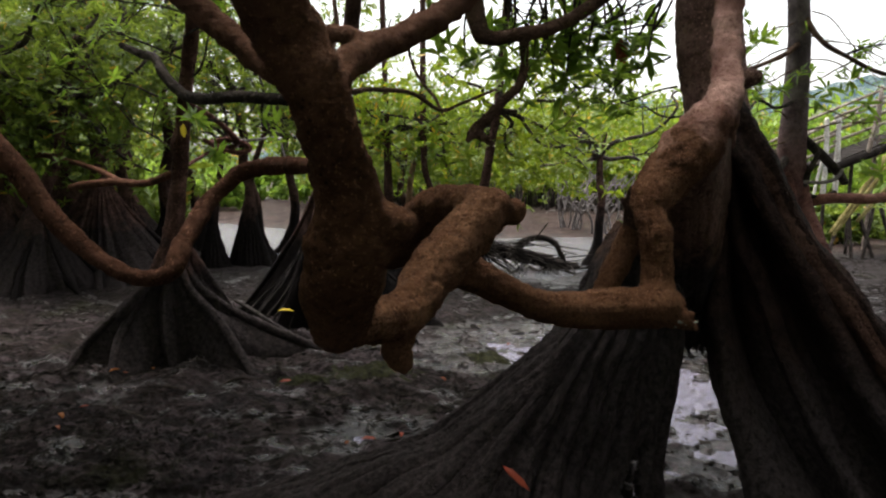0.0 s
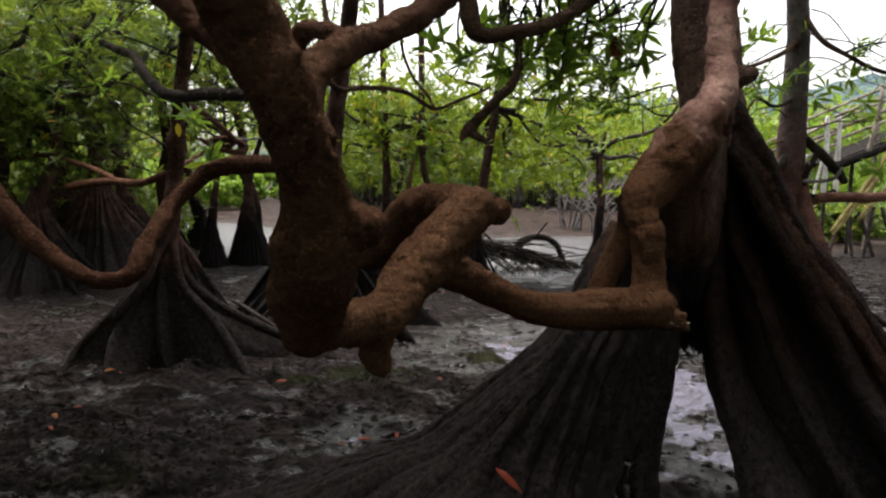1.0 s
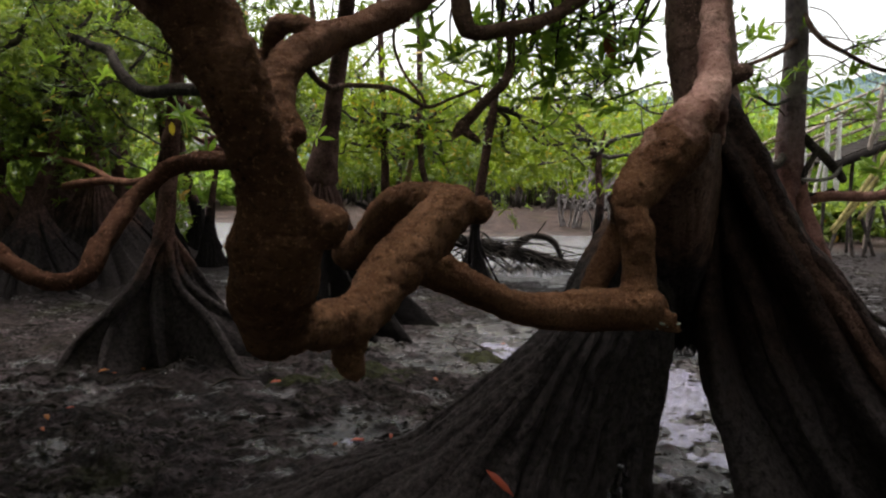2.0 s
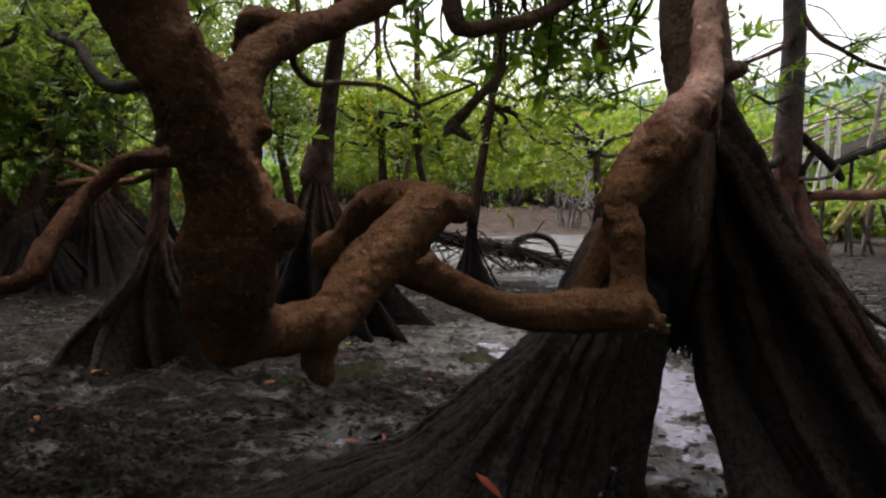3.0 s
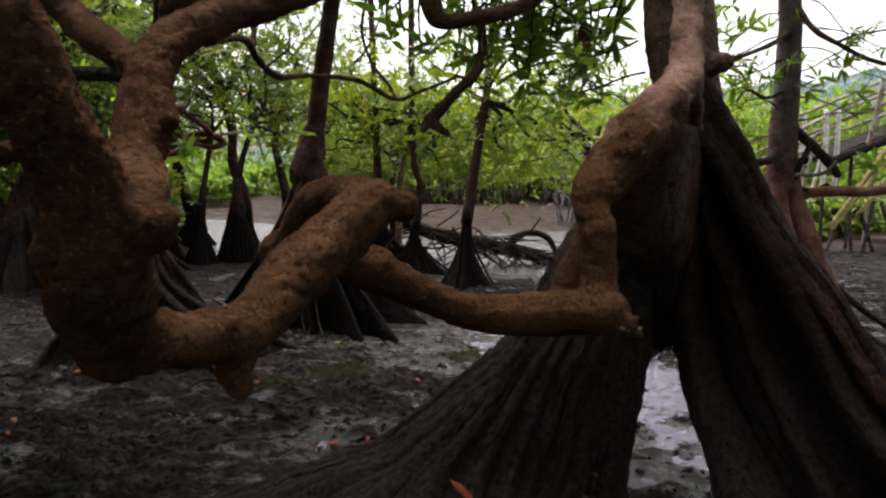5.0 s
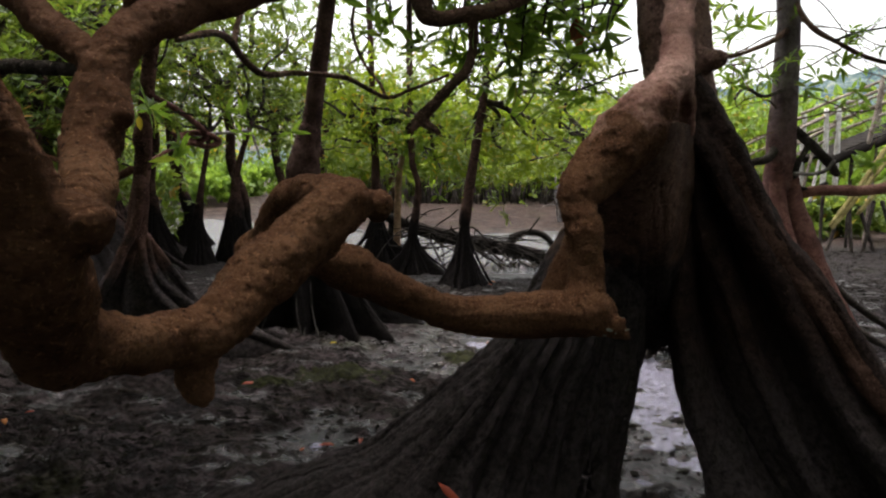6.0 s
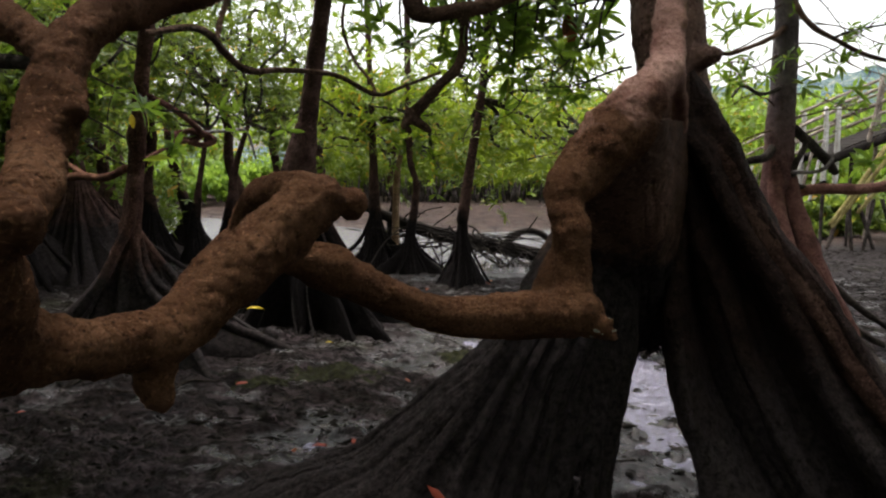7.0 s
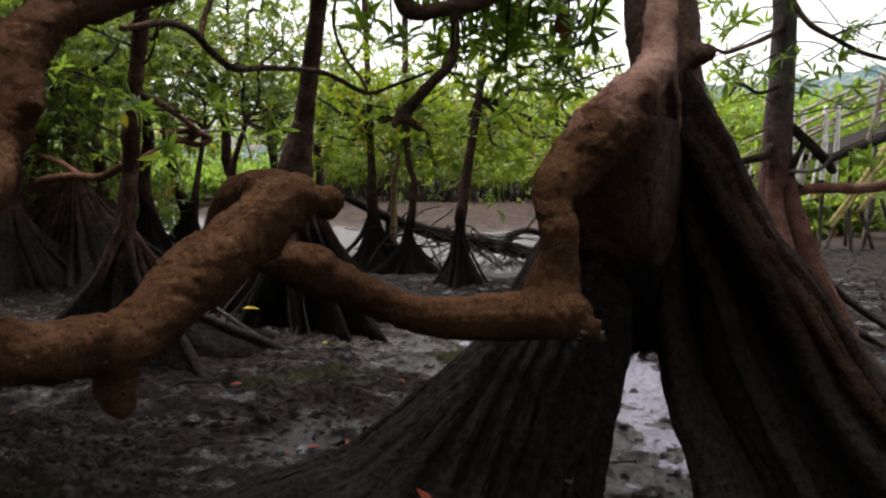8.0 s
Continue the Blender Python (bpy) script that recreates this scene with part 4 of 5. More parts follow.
# ---- the trees around ----
def mangrove(label, trunk, material, apex, radius, folds, seed, branches=(), group="mangroves on the mud", seg=140, profile=1.9, depth=0.24, ridges=(), sharp=0.6, ropes=(0,)):
    t = thing("mangrove_tree", label, "tree", group)
    bm = bmesh.new()
    tube(bm, trunk, 14, 8, 0.12, 6.0)
    part("trunk", bm, material, t)
    foot = trunk[-1]
    gz = ground_height(foot[0], foot[1]) - 0.1
    buttress("buttress", t, material, foot[:2], apex, foot[3] * 0.8, radius, folds, seed, profile, seg, 40, ridges, depth, gz, sharp)
    q = random.Random(seed + 900)
    for k in range(ropes[0]):
        a = 2 * math.pi * (k + q.uniform(-0.35, 0.35)) / ropes[0]
        turn, reach, top = q.uniform(-0.35, 0.35), radius * q.uniform(*ropes[1]), apex * q.uniform(0.7, 1.0)
        line = []
        for s in (0.0, 0.2, 0.4, 0.6, 0.8, 1.0):
            r = foot[3] * 0.7 + (reach - foot[3] * 0.7) * s ** 1.55
            z = top + (gz + 0.05 - top) * s ** 0.9
            line.append((foot[0] + r * math.cos(a + turn * s) + q.uniform(-0.012, 0.012), foot[1] + r * math.sin(a + turn * s), z, ropes[2] * (0.7 + 0.5 * s) * q.uniform(0.8, 1.2)))
        bm = bmesh.new()
        tube(bm, line, 8, 5, 0.22, 9.0)
        part("root", bm, ropes[3], t)
    for pts, wood in branches:
        bm = bmesh.new()
        tube(bm, pts, 8, 6, 0.15, 12.0)
        part("branch", bm, wood, t)
    return t


def crown(owner, rng, centres, per, size, material=None, fine=True, name="crown"):
    v, f = rosettes(rng, centres, per, size, fine)
    return leaf_part(name, v, f, material or LEAF, owner)


def limbs(owner, rnd, start, tips, r0, material, sag=0.12):
    """Crooked limbs from a fork to the given tips, each with a few twigs. Returns the twig ends."""
    ends = []
    for tip in tips:
        a, b = Vector(start), Vector(tip)
        d = (b - a).length
        pts = []
        for k in range(6):
            s = k / 5
            c = a.lerp(b, s) + Vector((rnd.uniform(-1, 1), rnd.uniform(-1, 1), rnd.uniform(-0.7, 0.7))) * sag * d * math.sin(s * math.pi)
            pts.append((*c, r0 * (1 - 0.75 * s)))
        bm = bmesh.new()
        tube(bm, pts, 7, 4, 0.12, 9.0)
        for _ in range(5):
            s = rnd.uniform(0.35, 0.95)
            i = min(4, int(s * 5))
            c = Vector(pts[i][:3]).lerp(Vector(pts[i + 1][:3]), s * 5 - i)
            e = c + Vector((rnd.gauss(0, 1), rnd.gauss(0, 1), rnd.gauss(0.2, 0.7))) * d * 0.22
            m = c.lerp(e, 0.5) + Vector((rnd.uniform(-1, 1), rnd.uniform(-1, 1), rnd.uniform(-1, 1))) * d * 0.05
            tube(bm, [(*c, r0 * 0.3), (*m, r0 * 0.22), (*e, r0 * 0.12)], 5, 3, 0.0)
            ends.append(e)
        part("limb", bm, material, owner)
        ends.append(b)
    return ends


def foliage(owner, seed, ends, spread, twigs, per, size, material=None, fine=True):
    rng = np.random.default_rng(seed)
    e = np.array([tuple(p) for p in ends])
    c = (e[:, None] + rng.normal(0, 1, (len(e), twigs, 3)) * np.asarray(spread)).reshape(-1, 3)
    return crown(owner, rng, c, per, size, material, fine)


ROOTS_LEFT = ([(-1.84, 4.95, 0.80, 0.03), (-2.018, 4.85, 0.50, 0.032), (-2.194, 4.75, 0.28, 0.03), (-2.33, 4.65, 0.12, 0.03), (-2.38, 4.5, -0.06, 0.03)],
              [(-1.85, 4.93, 0.80, 0.028), (-1.99, 4.8, 0.46, 0.03), (-2.06, 4.6, 0.2, 0.032), (-2.02, 4.4, 0.02, 0.03), (-1.95, 4.28, -0.06, 0.026)],
              [(-1.81, 4.92, 0.78, 0.02), (-1.83, 4.80, 0.45, 0.022), (-1.78, 4.68, 0.2, 0.024), (-1.70, 4.58, -0.05, 0.02)],
              [(-1.79, 4.92, 0.80, 0.03), (-1.70, 4.85, 0.52, 0.032), (-1.44, 4.7, 0.31, 0.034), (-1.21, 4.5, 0.09, 0.034), (-1.04, 4.3, -0.07, 0.03)],
              [(-1.78, 4.97, 0.84, 0.03), (-1.72, 5.0, 0.54, 0.034), (-1.49, 5.05, 0.33, 0.036), (-1.216, 5.1, 0.18, 0.036), (-0.9, 5.12, 0.05, 0.034), (-0.7, 5.1, -0.05, 0.03)],
              [(-1.79, 5.0, 0.84, 0.03), (-1.6, 5.25, 0.4, 0.032), (-1.4, 5.5, -0.05, 0.03)],
              [(-1.84, 5.0, 0.84, 0.03), (-2.1, 5.2, 0.4, 0.032), (-2.4, 5.4, -0.05, 0.03)])
tree_left = mangrove("mangrove with dark trunk over a spreading fluted root cone", TRUNK_LEFT, BARK_LEFT, 0.92, 0.2, 9, 11,
                     ((COIL_BRANCH, BARK_COIL), (COIL_TWO, BARK_COIL), (COIL_THIN, BARK_GREY), (LOW_LIMB_A, BARK_LIMB), (LOW_LIMB_B, BARK_LIMB), (LEFT_BURL, BARK_LEFT), (LEFT_ROOT, BARK_LEFT)) + tuple((r, BARK_LEFT) for r in ROOTS_LEFT),
                     seg=120, depth=0.16)
root_fan("root_curtain", tree_left, BARK_LEFT, (-1.82, 4.95), ROOTS_LEFT, 0.6, 16, 0.03, 61)
ROOTS_MID = ([(-1.0, 6.25, 1.3, 0.028), (-1.2, 6.3, 0.85, 0.028), (-1.5, 6.4, 0.4, 0.025), (-1.85, 6.5, -0.05, 0.022)],
             [(-0.97, 6.2, 1.25, 0.025), (-1.08, 6.05, 0.75, 0.025), (-1.2, 5.85, 0.3, 0.022), (-1.32, 5.7, -0.05, 0.019)],
             [(-0.95, 6.18, 1.2, 0.017), (-0.93, 5.98, 0.7, 0.019), (-0.88, 5.8, 0.28, 0.019), (-0.82, 5.7, -0.05, 0.017)],
             [(-0.92, 6.2, 1.2, 0.019), (-0.78, 6.02, 0.65, 0.019), (-0.56, 5.8, 0.26, 0.019), (-0.4, 5.6, -0.05, 0.017)],
             [(-0.9, 6.22, 1.2, 0.022), (-0.68, 6.1, 0.6, 0.022), (-0.35, 5.85, 0.2, 0.019), (-0.12, 5.65, -0.05, 0.017)],
             [(-0.88, 6.3, 1.25, 0.022), (-0.6, 6.3, 0.65, 0.022), (-0.2, 6.3, 0.22, 0.019), (0.1, 6.25, -0.05, 0.017)],
             [(-0.95, 6.4, 1.25, 0.025), (-0.85, 6.7, 0.6, 0.025), (-0.8, 7.0, -0.05, 0.022)])
tree_mid = mangrove("leaning dark mangrove with a wide black root skirt", TRUNK_MID, BARK_FAR, 1.15, 0.3, 9, 12, ((MR_A, BARK_ROOT_GREY),) + tuple((r, BARK_FAR) for r in ROOTS_MID), seg=120, ropes=(30, (1.6, 3.2), 0.008, BARK_ROOT_GREY), depth=0.16)
root_fan("root_curtain", tree_mid, BARK_FAR, (-0.94, 6.3), ROOTS_MID, 0.45, 14, 0.016, 62)
tree_right = mangrove("grey mangrove with low red-brown side limb", TRUNK_RIGHT, BARK_GREY_TIDE, 1.0, 0.42, 9, 13, ropes=(22, (1.2, 3.2), 0.026, BARK_DARK), branches=
                      ((BRANCH_RED, BARK_PINK), (BRANCH_BENT, BARK_DARK), (RT_TWIG_A, BARK_RED_DARK), (RT_TWIG_B, BARK_DARK), (RT_TWIG_C, BARK_RED_DARK), (RT_TWIG_D, BARK_DARK), (RT_TWIG_E, BARK_DARK), (RT_ROOT, BARK_COIL), (RT_ROOT_TWO, BARK_COIL), (RT_LOOP, BARK_DARK), (RT_LOOP_TWO, BARK_GREY)), seg=180,
                      ridges=((radians(-30), 0.3, 0.16, 1.1), (radians(-100), 0.25, 0.15, 0.9)))
tree_five = mangrove("slender mangrove on a narrow root cone", TRUNK_FIVE, BARK_FAR, 0.75, 0.3, 9, 14, seg=110, ropes=(11, (0.9, 1.4), 0.014, BARK_FAR))
tree_four = mangrove("slender mangrove on a tangle of low roots", TRUNK_FOUR, BARK_FAR, 0.78, 0.5, 9, 15, seg=150, ropes=(16, (0.9, 1.7), 0.018, BARK_FAR), ridges=((radians(-60), 0.3, 0.12, 0.5), (radians(-120), 0.3, 0.1, 0.5), (radians(-15), 0.4, 0.12, 0.6)))
tree_six = mangrove("slender crooked mangrove beside the fallen log", TRUNK_SIX, BARK_FAR, 0.5, 0.42, 7, 16, seg=130, ropes=(14, (0.9, 1.7), 0.016, BARK_FAR), ridges=((radians(-40), 0.35, 0.1, 0.4), (radians(-140), 0.35, 0.1, 0.4)))
tree_three = mangrove("small young mangrove on a pointed root cone", TRUNK_THREE, BARK_FAR, 0.66, 0.27, 7, 17, seg=110, profile=1.3)
tree_fork = mangrove("small young mangrove on a tall pointed root cone", TRUNK_FORK, BARK_FAR, 1.2, 0.3, 7, 18, seg=110, profile=1.3)

# crowns of the trees that stand on the near mud
rnd = random.Random(5)
for tree, top, tips, r0, twigs, size, seed in (
        (tree_left, (-1.69, 5.15, 3.2), [(-2.9, 5.6, 3.3), (-1.0, 5.9, 3.5), (-2.4, 4.6, 4.0), (-0.9, 4.9, 4.2), (-1.9, 6.2, 2.9)], 0.05, 6, 0.14, 31),
        (tree_mid, (-0.66, 6.3, 3.5), [(-1.8, 6.6, 3.6), (0.3, 6.5, 4.0), (-0.7, 7.4, 3.3), (-1.5, 5.8, 4.4), (0.6, 7.0, 3.3)], 0.06, 4, 0.14, 32),
        # right tree: its farther tips are out of view, added to shade the mud below
        (tree_right, (2.78, 5.7, 3.5), [(1.9, 6.0, 4.0), (3.6, 5.9, 4.0), (2.9, 5.0, 4.4), (3.3, 6.6, 4.1), (3.9, 7.6, 4.4), (4.9, 8.4, 4.7), (4.4, 9.4, 5.1), (3.4, 8.6, 4.9), (5.4, 9.6, 5.3)], 0.05, 9, 0.2, 33),
        (tree_five, (0.66, 8.3, 2.1), [(1.7, 8.4, 2.2), (0.0, 8.6, 2.6), (1.2, 8.0, 2.9), (0.9, 9.1, 1.75), (1.8, 8.8, 1.6), (1.9, 9.2, 1.45), (1.3, 9.6, 1.35), (0.6, 9.4, 1.4)], 0.03, 9, 0.13, 34),
        (tree_four, (-0.76, 10.0, 1.9), [(-1.7, 10.1, 2.4), (-0.2, 10.2, 2.1), (-1.2, 9.7, 2.5), (0.3, 10.6, 2.2), (-0.9, 10.5, 2.4), (-1.6, 10.6, 1.6)], 0.03, 8, 0.13, 35),
        (tree_six, (-0.23, 9.6, 2.0), [(0.6, 9.7, 2.2), (-0.9, 9.8, 2.2), (0.3, 9.3, 2.3), (0.5, 10.2, 1.7), (-0.4, 10.2, 2.3), (0.2, 10.4, 1.3), (-0.3, 10.6, 1.35)], 0.028, 8, 0.13, 36),
        (tree_three, (-2.98, 9.9, 1.8), [(-3.6, 10.0, 2.3), (-2.5, 10.2, 2.4), (-3.1, 9.6, 2.8), (-3.8, 10.4, 1.9)], 0.025, 8, 0.13, 37),
        (tree_fork, (-2.55, 10.3, 1.9), [(-2.0, 10.4, 2.2), (-2.9, 10.6, 3.2), (-2.0, 10.7, 3.6), (-2.5, 10.0, 3.3), (-1.8, 10.5, 1.75)], 0.025, 8, 0.13, 38)):
    ends = limbs(tree, rnd, top, tips, r0, BARK_DARK)
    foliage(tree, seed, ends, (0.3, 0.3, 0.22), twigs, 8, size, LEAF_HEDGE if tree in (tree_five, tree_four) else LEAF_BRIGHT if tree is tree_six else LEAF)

# leafy twigs of the large tree and of the gnarled one, and a shared unseen canopy added for shade
NEAR_TIPS = [(0.106, 2.75, 1.8), (0.165, 2.8, 1.74), (0.07, 2.7, 1.87), (0.3, 3.0, 1.77), (0.575, 2.9, 1.66), (0.64, 2.8, 1.79), (0.7, 2.75, 1.84), (0.79, 2.8, 1.72), (0.85, 2.7, 1.77), (0.63, 3.1, 1.78), (0.83, 3.2, 1.62), (0.55, 2.9, 1.87),
             (0.74, 3.0, 1.9), (0.45, 3.1, 1.95), (0.34, 2.9, 1.84), (0.42, 3.0, 1.76), (0.5, 3.2, 1.82), (0.38, 3.3, 1.94), (0.68, 3.3, 1.9), (0.24, 3.1, 1.93), (0.6, 3.0, 1.96), (0.52, 2.85, 1.74), (0.8, 3.2, 1.96), (0.95, 3.1, 1.9)]
rng = np.random.default_rng(8)
for tip in NEAR_TIPS:
    bm = bmesh.new()
    top = (tip[0] + rnd.uniform(-0.1, 0.1), 2.74, 2.02 + rnd.uniform(0, 0.12))
    mid = [(a + b) / 2 + rnd.uniform(-0.05, 0.05) for a, b in zip(top, tip)]
    tube(bm, [(*top, 0.007), (*mid, 0.005), (*tip, 0.004)], 6, 5, 0.1)
    twig = part("twig", bm, BARK_DARK, big)
    ends = np.array([tip, tip]) + rng.normal(0, 0.025, (2, 3))
    crown(twig, rng, ends, 7, 0.12, LEAF_NEAR, True, "leaf_whorl")
dead = np.array([(0.745, 2.7, 1.83), (0.75, 2.71, 1.825), (0.742, 2.69, 1.83)])
v, f = leaf_arrays(dead, np.array([(0.1, 0, -1.0), (0.3, 0.2, -1), (-0.2, 0, -1)]), np.array([(0.2, -1, 0.1)] * 3), np.array([0.1, 0.09, 0.085]), np.array([0.045, 0.04, 0.035]))
DEAD_LEAF = leaf_material("fallen_leaf", [(0.0, (0.20, 0.05, 0.025)), (0.5, (0.30, 0.07, 0.03)), (1.0, (0.12, 0.05, 0.03))], (0.35, 0.1, 0.04), 0.5)
leaf_part("withered_leaves", v, f, DEAD_LEAF, big, "withered red-brown leaves")
rng = np.random.default_rng(21)
# unseen leaf canopy added to block top light, with a gap over the limbs
for owner, lo, hi, n in ((gnarled, (-7.5, -5.0, 3.2), (1.0, 5.5, 5.8), 2000), (big, (0.5, -5.0, 3.2), (7.5, 4.5, 5.8), 1300)):
    shade_roof = rng.uniform(lo, hi, (n, 3))
    shade_roof = shade_roof[((shade_roof[:, 0] < 0.8) | (shade_roof[:, 1] < 3.0) | (rng.random(len(shade_roof)) < 0.6)) & (shade_roof[:, 2] > 2.3 + 0.27 * shade_roof[:, 1]) & (np.hypot(shade_roof[:, 0] - 0.3, shade_roof[:, 1] - 1.5) > 1.25) & ((shade_roof[:, 1] > 0.0) | (rng.random(len(shade_roof)) < 0.45))]
    crown(owner, rng, np.repeat(shade_roof, 2, 0) + rng.normal(0, 0.25, (2 * len(shade_roof), 3)), 8, 0.34, LEAF, False)


# ---- more mangroves behind: a leafy wall beyond the dark root cones ----
def wild_mangrove(x, y, height, seed, cone, spread, low, label, leaves, wood=None, size=0.14, twigs=7, fine=True, group="mangroves behind"):
    q = random.Random(seed)
    lean = q.uniform(-0.25, 0.25), q.uniform(-0.2, 0.2)
    g = ground_height(x, y)
    r = 0.035 + 0.012 * height
    trunk = []
    for k in range(6):
        s = 1 - k / 5
        trunk.append((x + lean[0] * s * height * 0.4 + q.uniform(-0.06, 0.06), y + lean[1] * s * height * 0.4, g + cone * 0.75 + (height * 0.62 - cone * 0.75) * s, r * (1 - 0.45 * s)))
    t = mangrove(label, trunk, wood or BARK_FAR, g + cone, cone * (0.8 if label == DARK_ROOTS else 0.62), 13 if label == DARK_ROOTS else 8, seed, (), group, 150, 1.7, 0.4)
    if label == DARK_ROOTS:
        for k in range(9):
            a = 6.28 * k / 9 + q.uniform(-0.25, 0.25)
            reach = cone * q.uniform(0.7, 1.0)
            top = g + cone * q.uniform(0.8, 1.05)
            root = [(x + reach * s ** 1.4 * math.cos(a + 0.2 * s), y + reach * s ** 1.4 * math.sin(a + 0.2 * s), top + (g - 0.05 - top) * s ** 0.9, 0.014 + 0.018 * s) for s in (0.03, 0.25, 0.5, 0.75, 1.0)]
            bm = bmesh.new()
            tube(bm, root, 7, 4, 0.2, 6.0)
            part("root", bm, BARK_FAR if k % 3 else BARK_ROOTS, t)
    tips = []
    for k in range(7):
        a = q.uniform(0, 6.28)
        d = spread * q.uniform(0.45, 1.0)
        tips.append((trunk[0][0] + d * math.cos(a), trunk[0][1] + d * math.sin(a) * 0.8, g + q.uniform(low, height)))
    ends = limbs(t, q, trunk[1][:3], tips, r * 0.55, BARK_DARK)
    foliage(t, seed, ends, (0.34, 0.34, 0.26), twigs, 8, size, leaves, fine)
    return t


DARK_ROOTS = "mangrove with reddish roots in a dark clump of root cones"
WALL = "leafy green mangrove rising behind the root cones"
for x, y, h, s, cone, spread, low, label in (
        (-4.2, 8.8, 4.6, 41, 1.45, 1.5, 1.2, DARK_ROOTS), (-5.05, 8.2, 4.4, 42, 1.4, 1.5, 1.2, DARK_ROOTS), (-4.7, 10.6, 5.2, 43, 1.2, 1.7, 1.9, DARK_ROOTS), (-6.0, 9.2, 5.0, 44, 1.4, 1.7, 1.1, DARK_ROOTS), (-5.1, 9.6, 4.2, 54, 1.4, 1.3, 1.3, DARK_ROOTS), (-5.8, 7.6, 4.2, 55, 1.3, 1.4, 1.2, DARK_ROOTS), (-4.5, 8.0, 3.6, 56, 1.1, 1.2, 1.3, DARK_ROOTS),
        (-3.9, 10.2, 5.2, 50, 0.9, 1.6, 2.0, WALL), (-2.9, 11.2, 5.0, 57, 0.7, 1.7, 2.2, WALL), (-2.0, 13.0, 4.6, 58, 0.7, 1.5, 2.3, WALL),
        (-5.4, 11.6, 5.6, 45, 1.0, 1.9, 1.3, WALL), (-7.4, 11.5, 6.2, 46, 1.0, 2.0, 1.2, WALL), (-8.8, 14.0, 6.8, 47, 1.0, 2.2, 1.2, WALL), (-6.4, 14.6, 6.8, 48, 1.0, 2.1, 1.5, WALL),
        (-4.4, 12.9, 6.0, 49, 0.9, 1.7, 2.0, WALL), (-2.6, 12.6, 4.6, 51, 0.8, 1.5, 2.2, WALL), (-10.5, 12.0, 7.0, 52, 1.0, 2.3, 1.2, WALL)):
    wild_mangrove(x, y, h, s, cone, spread, low, label, LEAF, BARK_ROOTS if label == DARK_ROOTS else None, 0.105, 19, y < 10.4)
for x, y, h, s, spread, low in ((2.6, 11.5, 3.6, 61, 1.9, 1.3), (-0.6, 12.0, 3.2, 63, 1.4, 1.6), (4.6, 13.4, 2.2, 65, 1.1, 1.0)):
    wild_mangrove(x, y, h, s, 0.6, spread, low, "slender mangrove with thin yellowing foliage by the creek", LEAF_BRIGHT, BARK_FAR, 0.13, 5)


# unseen trees round the viewpoint, added to keep light off the near mud
for x, y, h, s in ((-3.2, -3.2, 5.2, 71), (2.8, -3.6, 5.4, 72), (-6.0, 1.0, 5.0, 73), (5.2, 1.6, 5.2, 74), (0.2, -6.5, 5.6, 75), (-9.6, 4.2, 5.4, 76), (9.6, 4.0, 5.2, 77)):
    wild_mangrove(x, y, h, s, 1.0, 2.4, 1.8, "unseen broad mangrove added around the viewpoint for shade", LEAF, None, 0.3, 9, False, "shady mangroves round about")


# ---- far bank ----
def stuff(name, label, category, v, f, material):
    return tagged(leaf_part(name, v, f, material, None), label, category, kind="stuff")


rng = np.random.default_rng(77)


def thicket(n_bush, xr, yr, heights, base, per, size, flat=0.55):
    """Rounded uneven bushes of loose leaves standing side by side."""
    out = []
    for _ in range(n_bush):
        x, y = rng.uniform(*xr), rng.uniform(*yr)
        h = rng.uniform(*heights)
        g = base + ground_height(x, y)
        for _ in range(rng.integers(4, 8)):
            c = np.array((x, y, g)) + rng.normal(0, 1, 3) * (h * 0.3, h * 0.25, 0) + (0, 0, rng.uniform(0.15, 0.95) * h)
            rad = h * rng.uniform(0.14, 0.26)
            d = rng.normal(0, 1, (per, 3))
            d /= np.linalg.norm(d, axis=1, keepdims=True)
            out.append(c + d * rad * rng.uniform(0.55, 1.05, (per, 1)) * (1.25, 1.1, flat + 0.25))
    c = np.concatenate(out)
    way = rng.normal(0, 1, c.shape) + (0, -0.3, 0.1)
    ln = size * rng.uniform(0.6, 1.3, len(c))
    return leaf_arrays(c, way, rng.normal(0, 0.6, c.shape) + (0, -0.3, 1), ln, ln * 0.42, False)


v, f = thicket(100, (-20, -8.0), (11.5, 20), (1.6, 4.6), -0.1, 60, 0.24)
stuff("creek_thicket", "dense dark green mangrove thicket along the creek", "thicket", v, f, LEAF)
# thickets out of view, added to block light from the rear and sides
v, f = thicket(50, (-11, 11), (-10, -5.5), (1.5, 2.6), 0.0, 40, 0.55)
stuff("unseen_rear_thicket", "unseen mangrove thicket added to block light from behind and beside", "thicket", v, f, LEAF)
for side in (-1, 1):
    v, f = thicket(45, (min(side * 6, side * 10), max(side * 6, side * 10)), (-6, 1.5), (1.5, 3.0), 0.0, 40, 0.5)
    stuff("unseen_side_thicket", "unseen mangrove thicket added to block light from behind and beside", "thicket", v, f, LEAF)
v, f = thicket(50, (-15, -9), (2.5, 10), (2.5, 5.0), 0.0, 45, 0.35)
stuff("unseen_side_thicket", "unseen mangrove thicket added to block light from behind and beside", "thicket", v, f, LEAF)
v, f = thicket(60, (-14, -4.4), (22.0, 29), (0.6, 1.3), 0.1, 60, 0.25)
stuff("lime_grass", "bright lime-green low scrub on the far bank", "scrub", v, f, LEAF_LIME)
va, fa = thicket(60, (-36, -14), (22.5, 30), (2.0, 3.9), 0.3, 60, 0.27)
vb, fb = thicket(210, (-4.2, 26), (22.5, 30), (2.0, 3.7), 0.3, 60, 0.27)
